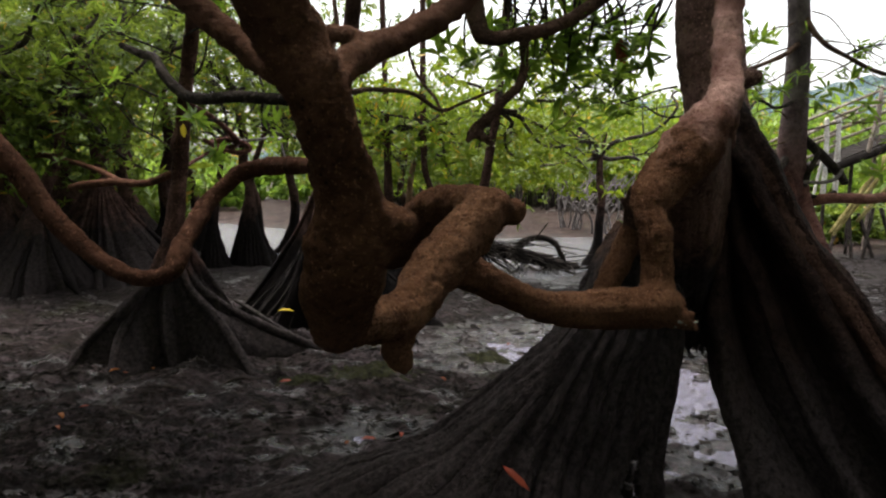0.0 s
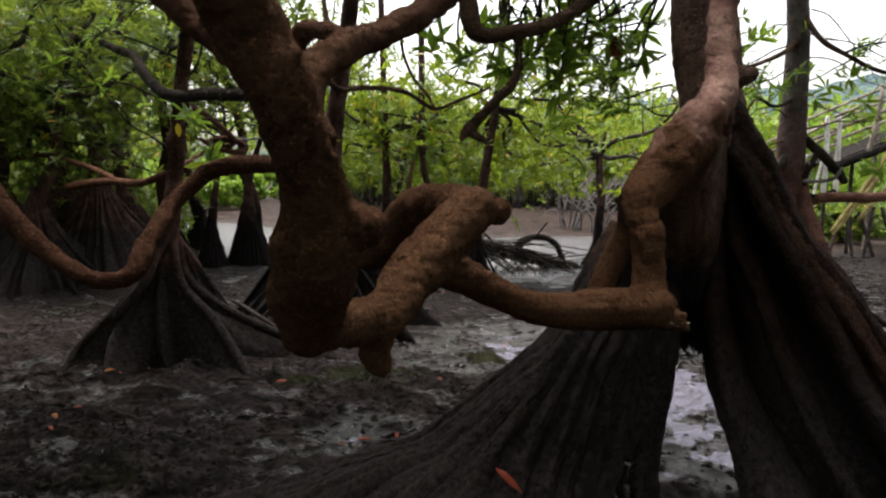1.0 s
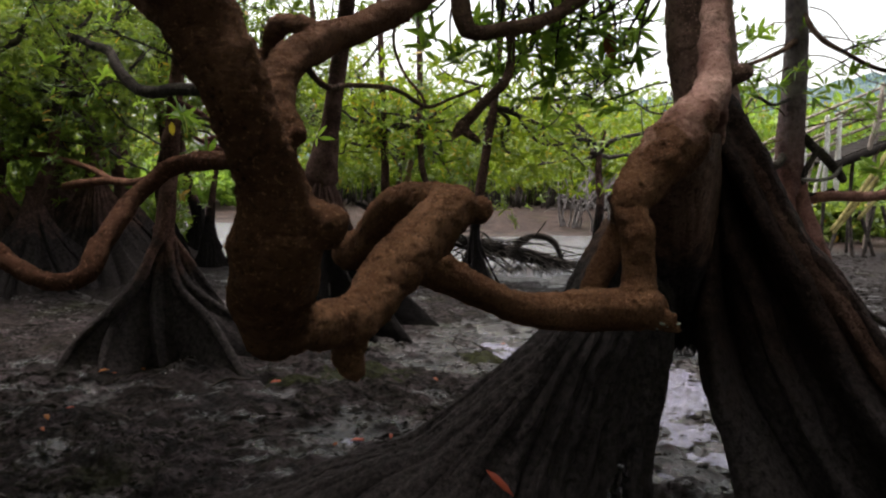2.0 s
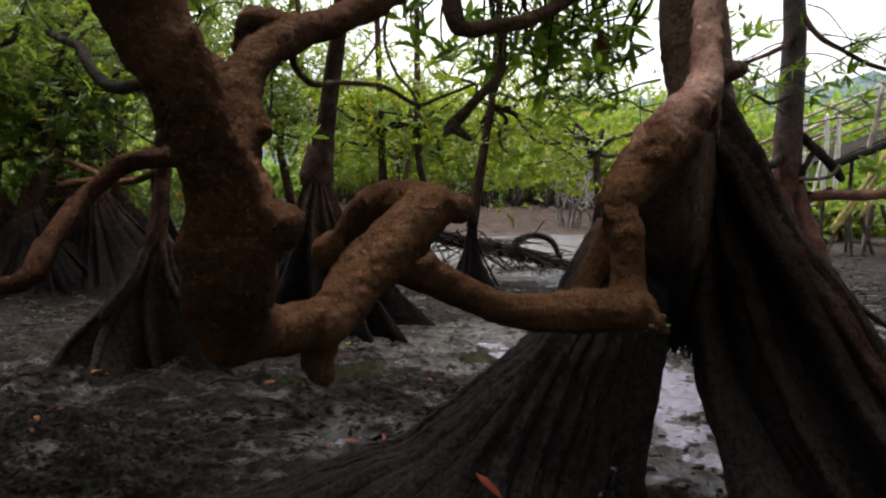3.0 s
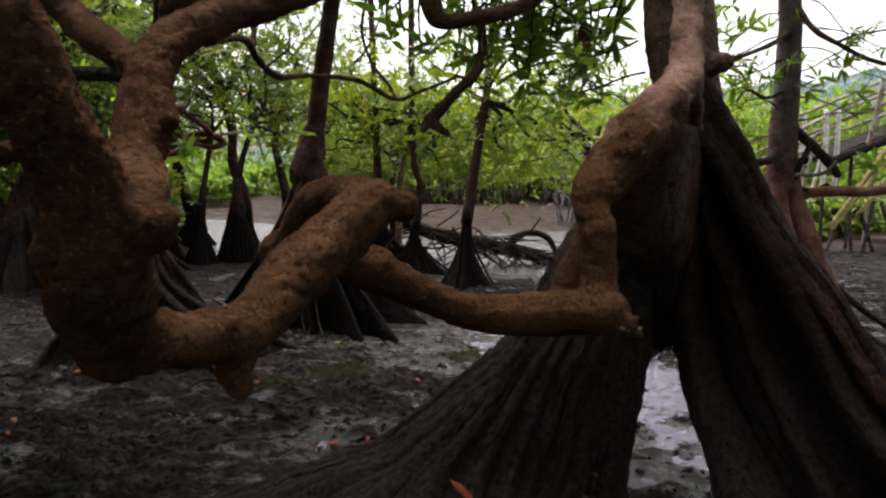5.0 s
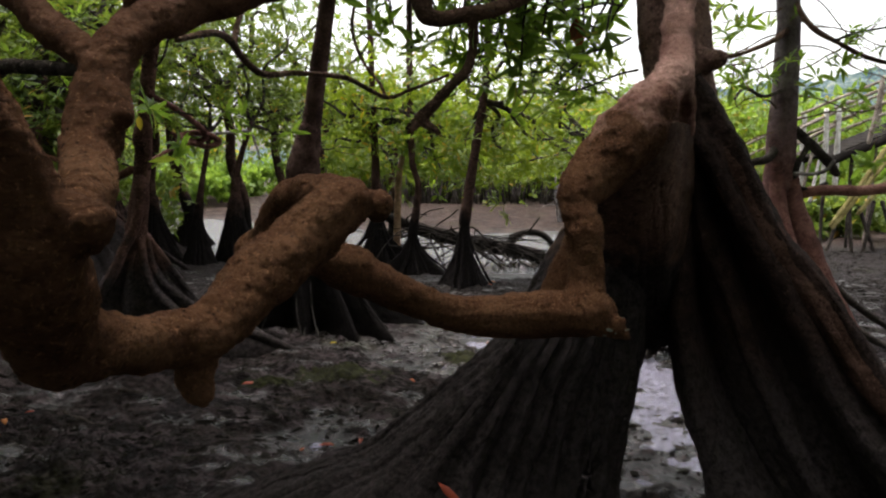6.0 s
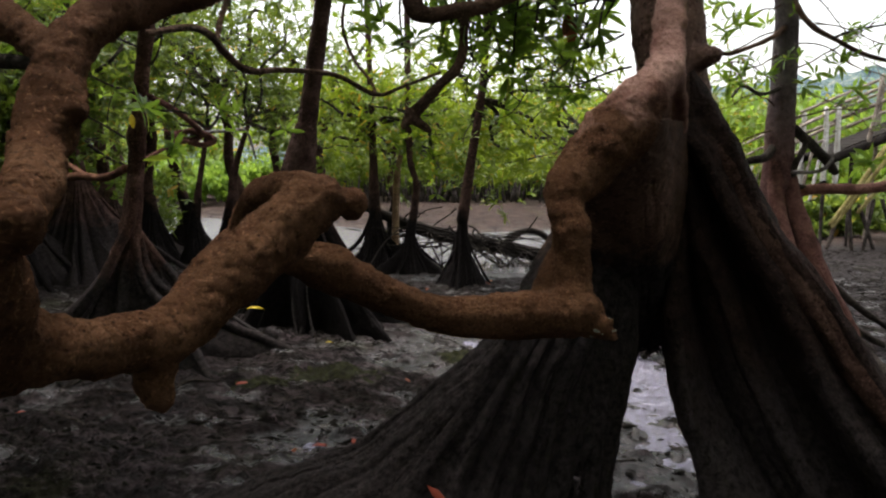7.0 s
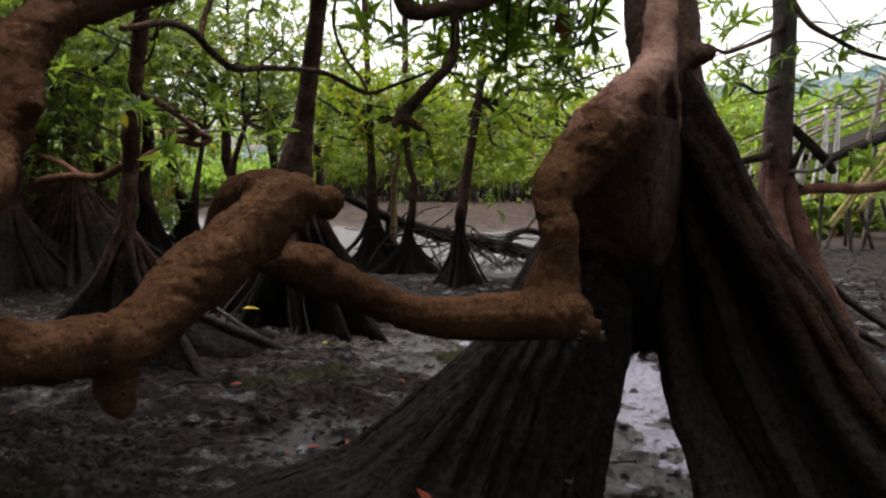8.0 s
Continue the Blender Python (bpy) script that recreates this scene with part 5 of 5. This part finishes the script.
v, f = np.concatenate((va, vb)), np.concatenate((fa, fb + len(va)))
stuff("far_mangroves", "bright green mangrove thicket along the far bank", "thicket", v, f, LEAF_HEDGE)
# leaves stand in for the shadow under the overhanging far thicket
v, f = thicket(110, (-4.2, 30), (27.5, 31), (1.0, 2.0), -0.2, 50, 0.3)
stuff("bank_shade_leaves", "low leaves added for the shadow strip below the far thicket", "undergrowth", v, f, LEAF)
v, f = thicket(60, (-40, 18), (33, 44), (3.0, 4.8), 0.5, 62, 0.4)
stuff("far_woods", "taller pale green woods behind the far bank", "woods", v, f, LEAF_BRIGHT)
v, f = thicket(240, (8, 50), (20, 50), (2.0, 4.8), 0.0, 56, 0.36)
stuff("lime_scrub", "lime-green scrub beyond the boardwalk", "scrub", v, f, LEAF_LIME)


def make_stems():
    """The dark fringe of thin stems and air roots under the far thicket."""
    bm = bmesh.new()
    for _ in range(2200):
        x, y = rng.uniform(-30, 30), rng.uniform(21.8, 27.5)
        if -13 < x < -4.4:
            continue
        g = ground_height(x, y)
        h = rng.uniform(0.35, 0.9)
        r = rng.uniform(0.015, 0.05)
        dx, dy = rng.normal(0, 0.08, 2)
        tube(bm, [(x, y, g - 0.05, r), (x + dx * 0.6, y + dy, g + h * 0.5, r * 0.8), (x + dx, y + dy, g + h, r * 0.5)], 4, 1, 0, 1, False)
    return part("bank_stems", bm, BARK_DARK)


v, f = thicket(70, (5.5, 14), (15, 18), (0.5, 1.0), 0.0, 50, 0.22)
stuff("boardwalk_undergrowth", "dark low undergrowth beneath the boardwalk", "undergrowth", v, f, LEAF)
# added backing that keeps far light from showing between the root cones
v, f = thicket(60, (-9, -5.0), (10.5, 13), (0.7, 1.5), 0.0, 60, 0.2)
stuff("root_backing_leaves", "leaves added behind the clump of root cones to block bright light", "undergrowth", v, f, LEAF)
tagged(make_stems(), "dense dark fringe of thin stems on the far bank", "stems", kind="stuff")


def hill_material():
    m, t, b = make_mat("hazed_distant_forest")
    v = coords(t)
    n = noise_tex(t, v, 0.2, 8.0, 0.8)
    # forest greens greyed and blued: haze of the distance is in the colour
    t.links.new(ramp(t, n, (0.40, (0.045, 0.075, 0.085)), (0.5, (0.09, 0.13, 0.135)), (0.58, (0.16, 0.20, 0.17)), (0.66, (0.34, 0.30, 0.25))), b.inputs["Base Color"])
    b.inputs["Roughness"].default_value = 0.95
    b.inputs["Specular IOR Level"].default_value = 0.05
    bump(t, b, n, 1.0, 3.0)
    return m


def make_hills():
    verts, faces = [], []
    n, m = 320, 24
    for i in range(n + 1):
        a = radians(20 + 140 * i / n)
        for j in range(m + 1):
            s = j / m
            d = 200 + 260 * s
            x, y = d * math.cos(a), d * math.sin(a)
            top = 12 + 42 * max(0.0, math.cos(min(1.57, abs(a - 0.85) * 1.75))) + 5 * noise.noise((math.cos(a) * 5, math.sin(a) * 5, 2)) + 5 * noise.noise((x * 0.05, y * 0.05, 4))
            verts.append((x, y, -2 + (top + 2) * math.sin(min(1, s * 1.15) * math.pi / 2) + 3.5 * noise.noise((x * 0.13, y * 0.13, s * 9)) + 1.5 * noise.noise((x * 0.4, y * 0.4, 2))))
    for i in range(n):
        for j in range(m):
            a = i * (m + 1) + j
            faces.append((a, a + m + 1, a + m + 2, a + 1))
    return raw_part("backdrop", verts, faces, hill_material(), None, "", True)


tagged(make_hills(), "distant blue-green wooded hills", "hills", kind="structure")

# ---- fallen tree in the creek ----
fallen = thing("fallen_tree", "dark fallen mangrove trunk lying in the creek with dead branches", "log")
bm = bmesh.new()
tube(bm, LOG, 14, 8, 0.14, 5.0)
part("trunk", bm, BLACK_WOOD, fallen)
bm = bmesh.new()
tube(bm, [(1.2, 10.95, 0.22, 0.05), (1.35, 10.9, 0.36, 0.05), (1.6, 10.85, 0.40, 0.045), (1.8, 10.85, 0.3, 0.045), (1.9, 10.85, 0.1, 0.04)], 8, 6, 0.15)
part("branch", bm, BLACK_WOOD, fallen)
q = random.Random(91)
for k in range(120):
    s = q.uniform(0.28, 1.0)
    i = min(len(LOG) - 2, int(s * (len(LOG) - 1)))
    u = s * (len(LOG) - 1) - i
    c = Vector(LOG[i][:3]).lerp(Vector(LOG[i + 1][:3]), u)
    pts = [(*c, 0.018)]
    d = Vector((q.uniform(-1, 1), q.uniform(-1.4, -0.1), q.uniform(-0.5, 0.35))) * 0.24
    for _ in range(4):
        c = c + d
        d = d + Vector((q.uniform(-1, 1), q.uniform(-0.5, 0.5), q.uniform(-0.9, 0.5))) * 0.12
        g = ground_height(c.x, c.y) - 0.03
        c.z = max(c.z, g)
        pts.append((*c, 0.013 * q.uniform(0.5, 1.1)))
    bm = bmesh.new()
    tube(bm, pts, 5, 3, 0.1)
    part("branch", bm, BLACK_WOOD, fallen)
stick = thing("dead_sapling", "bare pale dead sapling stuck in the mud", "dead tree")
bm = bmesh.new()
tube(bm, DEAD_STICK[:2] + [(DEAD_STICK[2][0], DEAD_STICK[2][1], -0.1, 0.057)], 9, 6, 0.12)
part("trunk", bm, BARK_PALE, stick)

def dead_shrub(x, y, height, seed):
    """Bare bleached stems that fork into crooked twigs."""
    t = thing("dead_shrub", "bare bleached grey shrub on the far mud bank", "shrub", "dead shrubs on the bank")
    q = random.Random(seed)
    g = ground_height(x, y)
    for _ in range(9):
        c = Vector((x + q.uniform(-0.3, 0.3), y + q.uniform(-0.2, 0.2), g - 0.05))
        d = Vector((q.uniform(-0.35, 0.35), q.uniform(-0.2, 0.2), 1.0))
        bm = bmesh.new()
        line = []
        for k in range(6):
            line.append((*c, 0.034 * (1 - 0.13 * k)))
            c = c + d * height / 5 * q.uniform(0.6, 1.1)
            d = d + Vector((q.uniform(-0.45, 0.45), q.uniform(-0.3, 0.3), q.uniform(-0.2, 0.15)))
        tube(bm, line, 6, 3, 0.15, 5.0)
        for p in line[2:5]:
            e = Vector(p[:3]) + Vector((q.uniform(-0.5, 0.5), q.uniform(-0.3, 0.3), q.uniform(-0.1, 0.5)))
            tube(bm, [(*p[:3], 0.016), (*(Vector(p[:3]).lerp(e, 0.5) + Vector((0, 0, 0.05))), 0.012), (*e, 0.007)], 5, 3, 0.1)
        part("stem", bm, BARK_GREY, t)


for x, y, height, seed in ((4.0, 17.6, 1.9, 5), (3.3, 18.4, 1.5, 6), (5.6, 19.0, 1.4, 7)):
    dead_shrub(x, y, height, seed)

# ---- boardwalk on stilts ----
walkway = thing("boardwalk", "weathered grey timber boardwalk on stilts with pole railings", "boardwalk")
GREY_WOOD = bark_material("weathered_grey_timber", (0.12, 0.09, 0.07), (0.20, 0.16, 0.13), (0.32, 0.27, 0.23), None, 30.0)
PALE_WOOD = bark_material("bleached_pale_post", (0.42, 0.38, 0.34), (0.55, 0.51, 0.46), (0.68, 0.64, 0.6), None, 30.0)
BAMBOO = bark_material("yellowed_pole", (0.13, 0.105, 0.035), (0.22, 0.18, 0.065), (0.31, 0.26, 0.11), None, 30.0)


def pole(name, a, b, r, material, seg=8):
    bm = bmesh.new()
    m = [(p + q_) / 2 + rnd.uniform(-0.02, 0.02) for p, q_ in zip(a, b)]
    tube(bm, [(*a, r), (*m, r * 0.95), (*b, r * 0.9)], seg, 4, 0.1, 5.0)
    return part(name, bm, material, walkway)


def ramp_z(x):
    return 1.735 + 0.42 * (x - 7.07)


def plank_mesh():
    bm = bmesh.new()
    bmesh.ops.create_cube(bm, size=1.0)
    for vtx in bm.verts:
        vtx.co.x *= 0.14
        vtx.co.y *= 1.1
        vtx.co.z *= 0.035
    bmesh.ops.bevel(bm, geom=bm.edges[:], offset=0.006, segments=1, affect='EDGES')
    me = bpy.data.meshes.new("plank")
    bm.to_mesh(me)
    bm.free()
    me.materials.append(BLACK_WOOD)
    return me


PLANK = plank_mesh()
for k in range(34):
    x = 7.05 + 0.15 * k
    p = new("plank", PLANK)
    p.parent = walkway
    z = ramp_z(x) if x < 10 else ramp_z(10)
    p.matrix_basis = pose(x, 13.6 + rnd.uniform(-0.03, 0.03), z, 0, -22.8 if x < 10 else 0, rnd.uniform(-1.5, 1.5))
for y in (12.98, 14.2):
    pole("beam", (6.95, y - 0.06, 1.62), (10.0, y - 0.06, 2.89), 0.08, BLACK_WOOD)
    pole("beam", (10.0, y, 2.87), (12.3, y, 2.87), 0.07, BLACK_WOOD)
    for top in (0.42, 0.62, 0.86):
        pole("railing", (7.0, y, 1.69 + top), (10.0, y, 2.95 + top), 0.03, GREY_WOOD)
        pole("railing", (7.0, y, 1.62 + top), (5.9, y, 1.05 + top), 0.03, GREY_WOOD)
    for x in (6.86, 7.08):
        pole("post", (x, y, 1.2), (x - 0.02, y, 2.5), 0.05, PALE_WOOD)
    for x in (8.4, 9.6, 11.0, 12.2):
        pole("post", (x, y, 0.0), (x + 0.12, y, 2.0 + min(2.0, 0.42 * (x - 7.07)) + 0.7), 0.045, GREY_WOOD)
    for k in range(5):
        x0 = 6.9 - 0.2 * k
        pole("stair_post", (x0 - 0.25, y, 0.9 - 0.12 * k), (x0, y, 2.2 - 0.18 * k), 0.028, GREY_WOOD if k % 2 else PALE_WOOD)
pole("brace", (7.41, 12.6, 1.95), (7.56, 12.6, 2.95), 0.04, GREY_WOOD)
pole("brace", (7.71, 12.6, 1.83), (6.86, 12.6, 0.5), 0.045, BAMBOO)
pole("brace", (7.95, 12.7, 1.83), (6.95, 12.7, 0.45), 0.04, BAMBOO)
pole("brace", (8.3, 12.7, 1.9), (7.4, 12.75, 0.7), 0.04, BAMBOO)
for a, b in (((7.05, 12.8, 0.55), (6.8, 12.7, -0.1)), ((7.3, 12.9, 0.9), (7.38, 12.8, -0.1)), ((7.5, 12.9, 0.8), (7.8, 12.8, -0.1)), ((7.75, 12.9, 0.9), (7.55, 12.8, -0.1)), ((7.9, 12.9, 0.9), (8.2, 12.7, -0.1)), ((6.95, 13.1, 1.6), (6.95, 13.1, -0.1)), ((7.7, 13.6, 1.9), (7.7, 13.6, -0.1))):
    pole("stilt", a, b, 0.035, BARK_DARK)

walkway.location = (0.11, 0, -0.05)

# ---- sprigs and fallen leaves ----
rng = np.random.default_rng(13)
for tree, pts, n, size in (
        (tree_left, [(-1.55, 4.5, 1.62), (-1.62, 4.8, 1.66), (-1.5, 4.9, 1.4)], 8, 0.15),
        (tree_right, [(2.2, 5.1, 1.86), (2.36, 5.2, 2.02), (2.55, 5.3, 1.98), (2.9, 5.4, 1.95), (3.0, 5.3, 2.05), (3.2, 5.3, 1.85), (2.75, 5.4, 2.12), (3.15, 5.2, 2.3), (3.35, 5.2, 2.26), (3.4, 5.5, 1.4), (2.3, 5.1, 2.25), (2.15, 5.0, 2.2)], 7, 0.13)):
    for p in pts:
        crown(tree, rng, np.array([p, p]) + rng.normal(0, 0.03, (2, 3)), n, size, LEAF_NEAR, True, "sprig")


def spray(owner, seed, start, way, length, leaves, size, wood, r0=0.007):
    """A thin crooked twig that forks, with small whorls at its tips."""
    q = random.Random(seed)
    g = np.random.default_rng(seed)
    c, d = Vector(start), Vector(way).normalized()
    line = [(*c, r0)]
    for k in range(7):
        d = (d + Vector((q.uniform(-1, 1), q.uniform(-1, 1), q.uniform(-0.9, 0.7))) * 0.45).normalized()
        c = c + d * length / 7
        line.append((*c, r0 * (1 - 0.11 * (k + 1))))
    bm = bmesh.new()
    tube(bm, line, 6, 3, 0.15, 40.0)
    twig = part("twig", bm, wood, owner)
    for k in range(2, 8):
        e = Vector(line[k][:3])
        f = (d + Vector((q.uniform(-1, 1), q.uniform(-1, 1), q.uniform(-0.6, 0.9))) * 1.3).normalized() * length * q.uniform(0.12, 0.3)
        m = e + f * 0.5 + Vector((q.uniform(-1, 1), 0, q.uniform(-1, 1))) * length * 0.03
        bm = bmesh.new()
        tube(bm, [(*e, r0 * 0.5), (*m, r0 * 0.4), (*(e + f), r0 * 0.25)], 5, 3)
        part("twiglet", bm, wood, twig)
        if q.random() < leaves:
            crown(twig, g, [tuple(e + f)], 6, size, LEAF_NEAR, True, "leaf_whorl")


for k in range(12):
    z = 1.62 + 0.09 * k
    side = 1 if k % 2 else -1
    spray(tree_right, 300 + k, (2.80 + 0.07 * side, 5.55, z), (side, -0.5, 0.25 if k < 6 else -0.25), 0.75 + 0.06 * (k % 5), 0.75, 0.085, BARK_RED_DARK)
for k in range(10):
    spray(big, 330 + k, (0.15 + 0.1 * k, 2.75 + 0.1 * (k % 3), 2.12), (0.5 - 0.12 * k, 0.35, -1.0), 0.5 + 0.05 * (k % 4), 0.7, 0.085, BARK_DARK, 0.006)
for k in range(5):
    spray(big, 350 + k, (1.0 - 0.03 * k, 2.72, 1.55 + 0.11 * k), (-1.0, 0.5, 0.1), 0.45, 0.85, 0.085, BARK_DARK, 0.005)
for k in range(8):
    spray(tree_left, 370 + k, (-1.76, 5.05, 1.45 + 0.16 * k), ((-1, 1)[k % 2], -0.4, 0.3), 0.9, 0.7, 0.11, BARK_DARK, 0.009)

def litter_leaf(place, turn, length, material, label):
    g = ground_height(place[0], place[1]) if len(place) == 2 else place[2]
    a = radians(turn)
    v, f = leaf_arrays(np.array([(place[0], place[1], g + 0.012)]), np.array([(math.cos(a), math.sin(a), 0.12)]), np.array([(0.1, -0.2, 1.0)]), np.array([length]), np.array([length * 0.36]))
    ob = leaf_part("fallen_leaf", v, f, material, None)
    th = ob.modifiers.new("thickness", 'SOLIDIFY')
    th.thickness = 0.002
    return tagged(ob, label, "leaf", "fallen leaves")


YELLOW_LEAF = leaf_material("yellow_leaf", [(0.0, (0.55, 0.40, 0.03)), (1.0, (0.62, 0.45, 0.04))], (0.6, 0.45, 0.05), 0.45)
RED_LEAF = leaf_material("red_leaf", [(0.0, (0.26, 0.035, 0.022)), (1.0, (0.33, 0.055, 0.032))], (0.36, 0.07, 0.03), 0.45)
ORANGE_LEAF = leaf_material("orange_leaf", [(0.0, (0.33, 0.10, 0.02)), (1.0, (0.38, 0.125, 0.03))], (0.36, 0.13, 0.03), 0.45)
litter_leaf((-1.28, 5.74, 0.165), 5, 0.14, YELLOW_LEAF, "yellow fallen leaf resting on dark roots")
litter_leaf((-0.60, 5.5), 10, 0.06, YELLOW_LEAF, "small yellow fallen leaf on the mud")
litter_leaf((-0.92, 4.27), 20, 0.09, RED_LEAF, "red fallen leaf on the mud")
litter_leaf((-1.83, 4.6), 150, 0.07, ORANGE_LEAF, "orange fallen leaf beside the root cone")
litter_leaf((-2.02, 4.35), 60, 0.08, ORANGE_LEAF, "orange fallen leaf beside the root cone")
q = random.Random(3)
for k in range(24):
    x, y = q.uniform(-3.2, 1.4), q.uniform(3.2, 8.5)
    litter_leaf((x, y), q.uniform(0, 360), q.uniform(0.04, 0.09), (ORANGE_LEAF, RED_LEAF, DEAD_LEAF, DEAD_LEAF)[k % 4], "small withered fallen leaf on the mud")


def make_debris():
    """Clods, bits of bark and rotten leaves trodden into the mud."""
    g = np.random.default_rng(55)
    verts, faces = [], []
    for k in range(30000):
        y = g.uniform(2.2, 9.0) if k < 20000 else g.uniform(6.0, 12.5)
        x = g.uniform(-0.62 * y - 0.5, 0.62 * y + 0.6) if k < 20000 else g.uniform(2.4, 8.2)
        if noise.noise((x * 1.1, y * 1.1, 9.0)) < g.uniform(-0.45, 0.45):
            continue
        z = ground_height(x, y)
        L, W, H = 0.01 + 0.06 * g.random() ** 2.5, 0.006 + 0.025 * g.random() ** 2, g.uniform(0.003, 0.018)
        a = g.uniform(0, 6.28)
        ca, sa = math.cos(a), math.sin(a)
        n = len(verts)
        for px, py, pz in ((-1, 0, 0), (0, -1, 0), (1, 0, 0), (0, 1, 0), (g.uniform(-0.4, 0.4), g.uniform(-0.4, 0.4), 1), (0, 0, -0.6)):
            px, py = px * L * g.uniform(0.7, 1.2), py * W * g.uniform(0.7, 1.2)
            verts.append((x + ca * px - sa * py, y + sa * px + ca * py, z + pz * H))
        for k in range(4):
            faces += [(n + k, n + (k + 1) % 4, n + 4), (n + (k + 1) % 4, n + k, n + 5)]
    return raw_part("mud_debris", verts, faces, BLACK_WOOD)


tagged(make_debris(), "dark clods and rotten leaf scraps on the mud", "debris", kind="stuff")


def slope_leaf(a, b, normal, width, material, label):
    a, b = np.array(a), np.array(b)
    v, f = leaf_arrays(a[None], (b - a)[None], np.array([normal]), np.array([np.linalg.norm(b - a)]), np.array([width]))
    ob = leaf_part("fallen_leaf", v, f, material, None)
    th = ob.modifiers.new("thickness", 'SOLIDIFY')
    th.thickness = 0.002
    return tagged(ob, label, "leaf", "fallen leaves")


slope_leaf((0.29, 2.105, 0.408), (0.372, 2.04, 0.36), (0.05, -0.8, 0.6), 0.026, RED_LEAF, "long dark red fallen leaf on the buttress root")
LICHEN = bark_material("pale_lichen", (0.13, 0.13, 0.10), (0.22, 0.22, 0.17), (0.34, 0.34, 0.28), None, 60.0)
q = random.Random(17)
for k in range(12):
    bm = bmesh.new()
    a = q.uniform(0, 6.28)
    r = 0.013 + 0.007 * q.random()
    x, y, z = 0.655 + q.uniform(-0.028, 0.022), 1.578 + r * math.cos(a), 0.985 + r * math.sin(a)
    s = q.uniform(0.002, 0.0045)
    tube(bm, [(x - s, y, z, s * 0.8), (x + s, y, z + q.uniform(-s, s), s * 0.6)], 6, 2, 0.3, 80.0)
    part("lichen", bm, LICHEN, gnarled, "pale crusty lichen on the broken stub")


def stick(label, pts, material):
    t = thing("stick", label, "stick", "sticks and roots on the mud")
    bm = bmesh.new()
    tube(bm, pts, 7, 5, 0.15, 20.0)
    part("wood", bm, material, t)


for k in range(26):
    x, y = q.uniform(-2.6, 1.6), q.uniform(3.3, 7.2)
    a, n = q.uniform(0, 6.28), q.uniform(0.08, 0.35)
    pts = []
    for s in (0.0, 0.35, 0.7, 1.0):
        px, py = x + n * s * math.cos(a) + q.uniform(-0.02, 0.02), y + n * s * math.sin(a) + q.uniform(-0.02, 0.02)
        pts.append((px, py, ground_height(px, py) + 0.006, 0.007 * q.uniform(0.5, 1.3)))
    stick("thin dark stick half sunk in wet mud", pts, BARK_DARK)

v, f = leaf_arrays(np.array([(-1.527, 4.37, 1.60)]), np.array([(0.05, 0.0, -1.0)]), np.array([(0.2, -1.0, 0.1)]), np.array([0.085]), np.array([0.042]))
leaf_part("yellow_leaf", v, f, YELLOW_LEAF, tree_left, "single orange-yellow leaf")


def moss_material():
    m, t, b = make_mat("mud_moss")
    v = coords(t)
    n = noise_tex(t, v, 30.0, 6.0, 0.75)
    t.links.new(ramp(t, n, (0.4, (0.008, 0.007, 0.004)), (0.52, (0.018, 0.018, 0.006)), (0.64, (0.032, 0.033, 0.011))), b.inputs["Base Color"])
    b.inputs["Roughness"].default_value = 0.9
    b.inputs["Specular IOR Level"].default_value = 0.1
    bump(t, b, n, 1.0, 0.03)
    return m


MOSS = moss_material()


def moss_patch(x0, y0, rx, ry, seed):
    """A thin lumpy mat that thins out to nothing at its ragged edge."""
    bm = bmesh.new()
    rows = []
    for i in range(9):
        s = i / 8
        row = []
        for k in range(40):
            a = 2 * math.pi * k / 40
            edge = 1 + 0.5 * noise.noise((math.cos(a) * 1.7, math.sin(a) * 1.7, seed)) + 0.25 * noise.noise((math.cos(a) * 5, math.sin(a) * 5, seed))
            x, y = x0 + rx * s * edge * math.cos(a), y0 + ry * s * edge * math.sin(a)
            h = 0.03 * (1 - s * s) * (1 + noise.noise((x * 14, y * 14, seed))) - 0.012 * s
            row.append(bm.verts.new((x, y, ground_height(x, y) + h)))
        rows.append(row)
    for p, r in zip(rows[1:], rows[2:]):
        for k in range(40):
            bm.faces.new((p[k], r[k], r[(k + 1) % 40], p[(k + 1) % 40]))
    bm.faces.new(rows[1])
    ob = part("moss_patch", bm, MOSS)
    tagged(ob, "olive-green moss mat on the wet mud", "moss", "moss patches on the mud")


for k, (x, y, rx, ry) in enumerate(((0.46, 5.2, 0.24, 0.2), (-0.4, 4.55, 0.42, 0.25), (-0.75, 4.3, 0.2, 0.12))):
    moss_patch(x, y, rx, ry, k * 3.7)
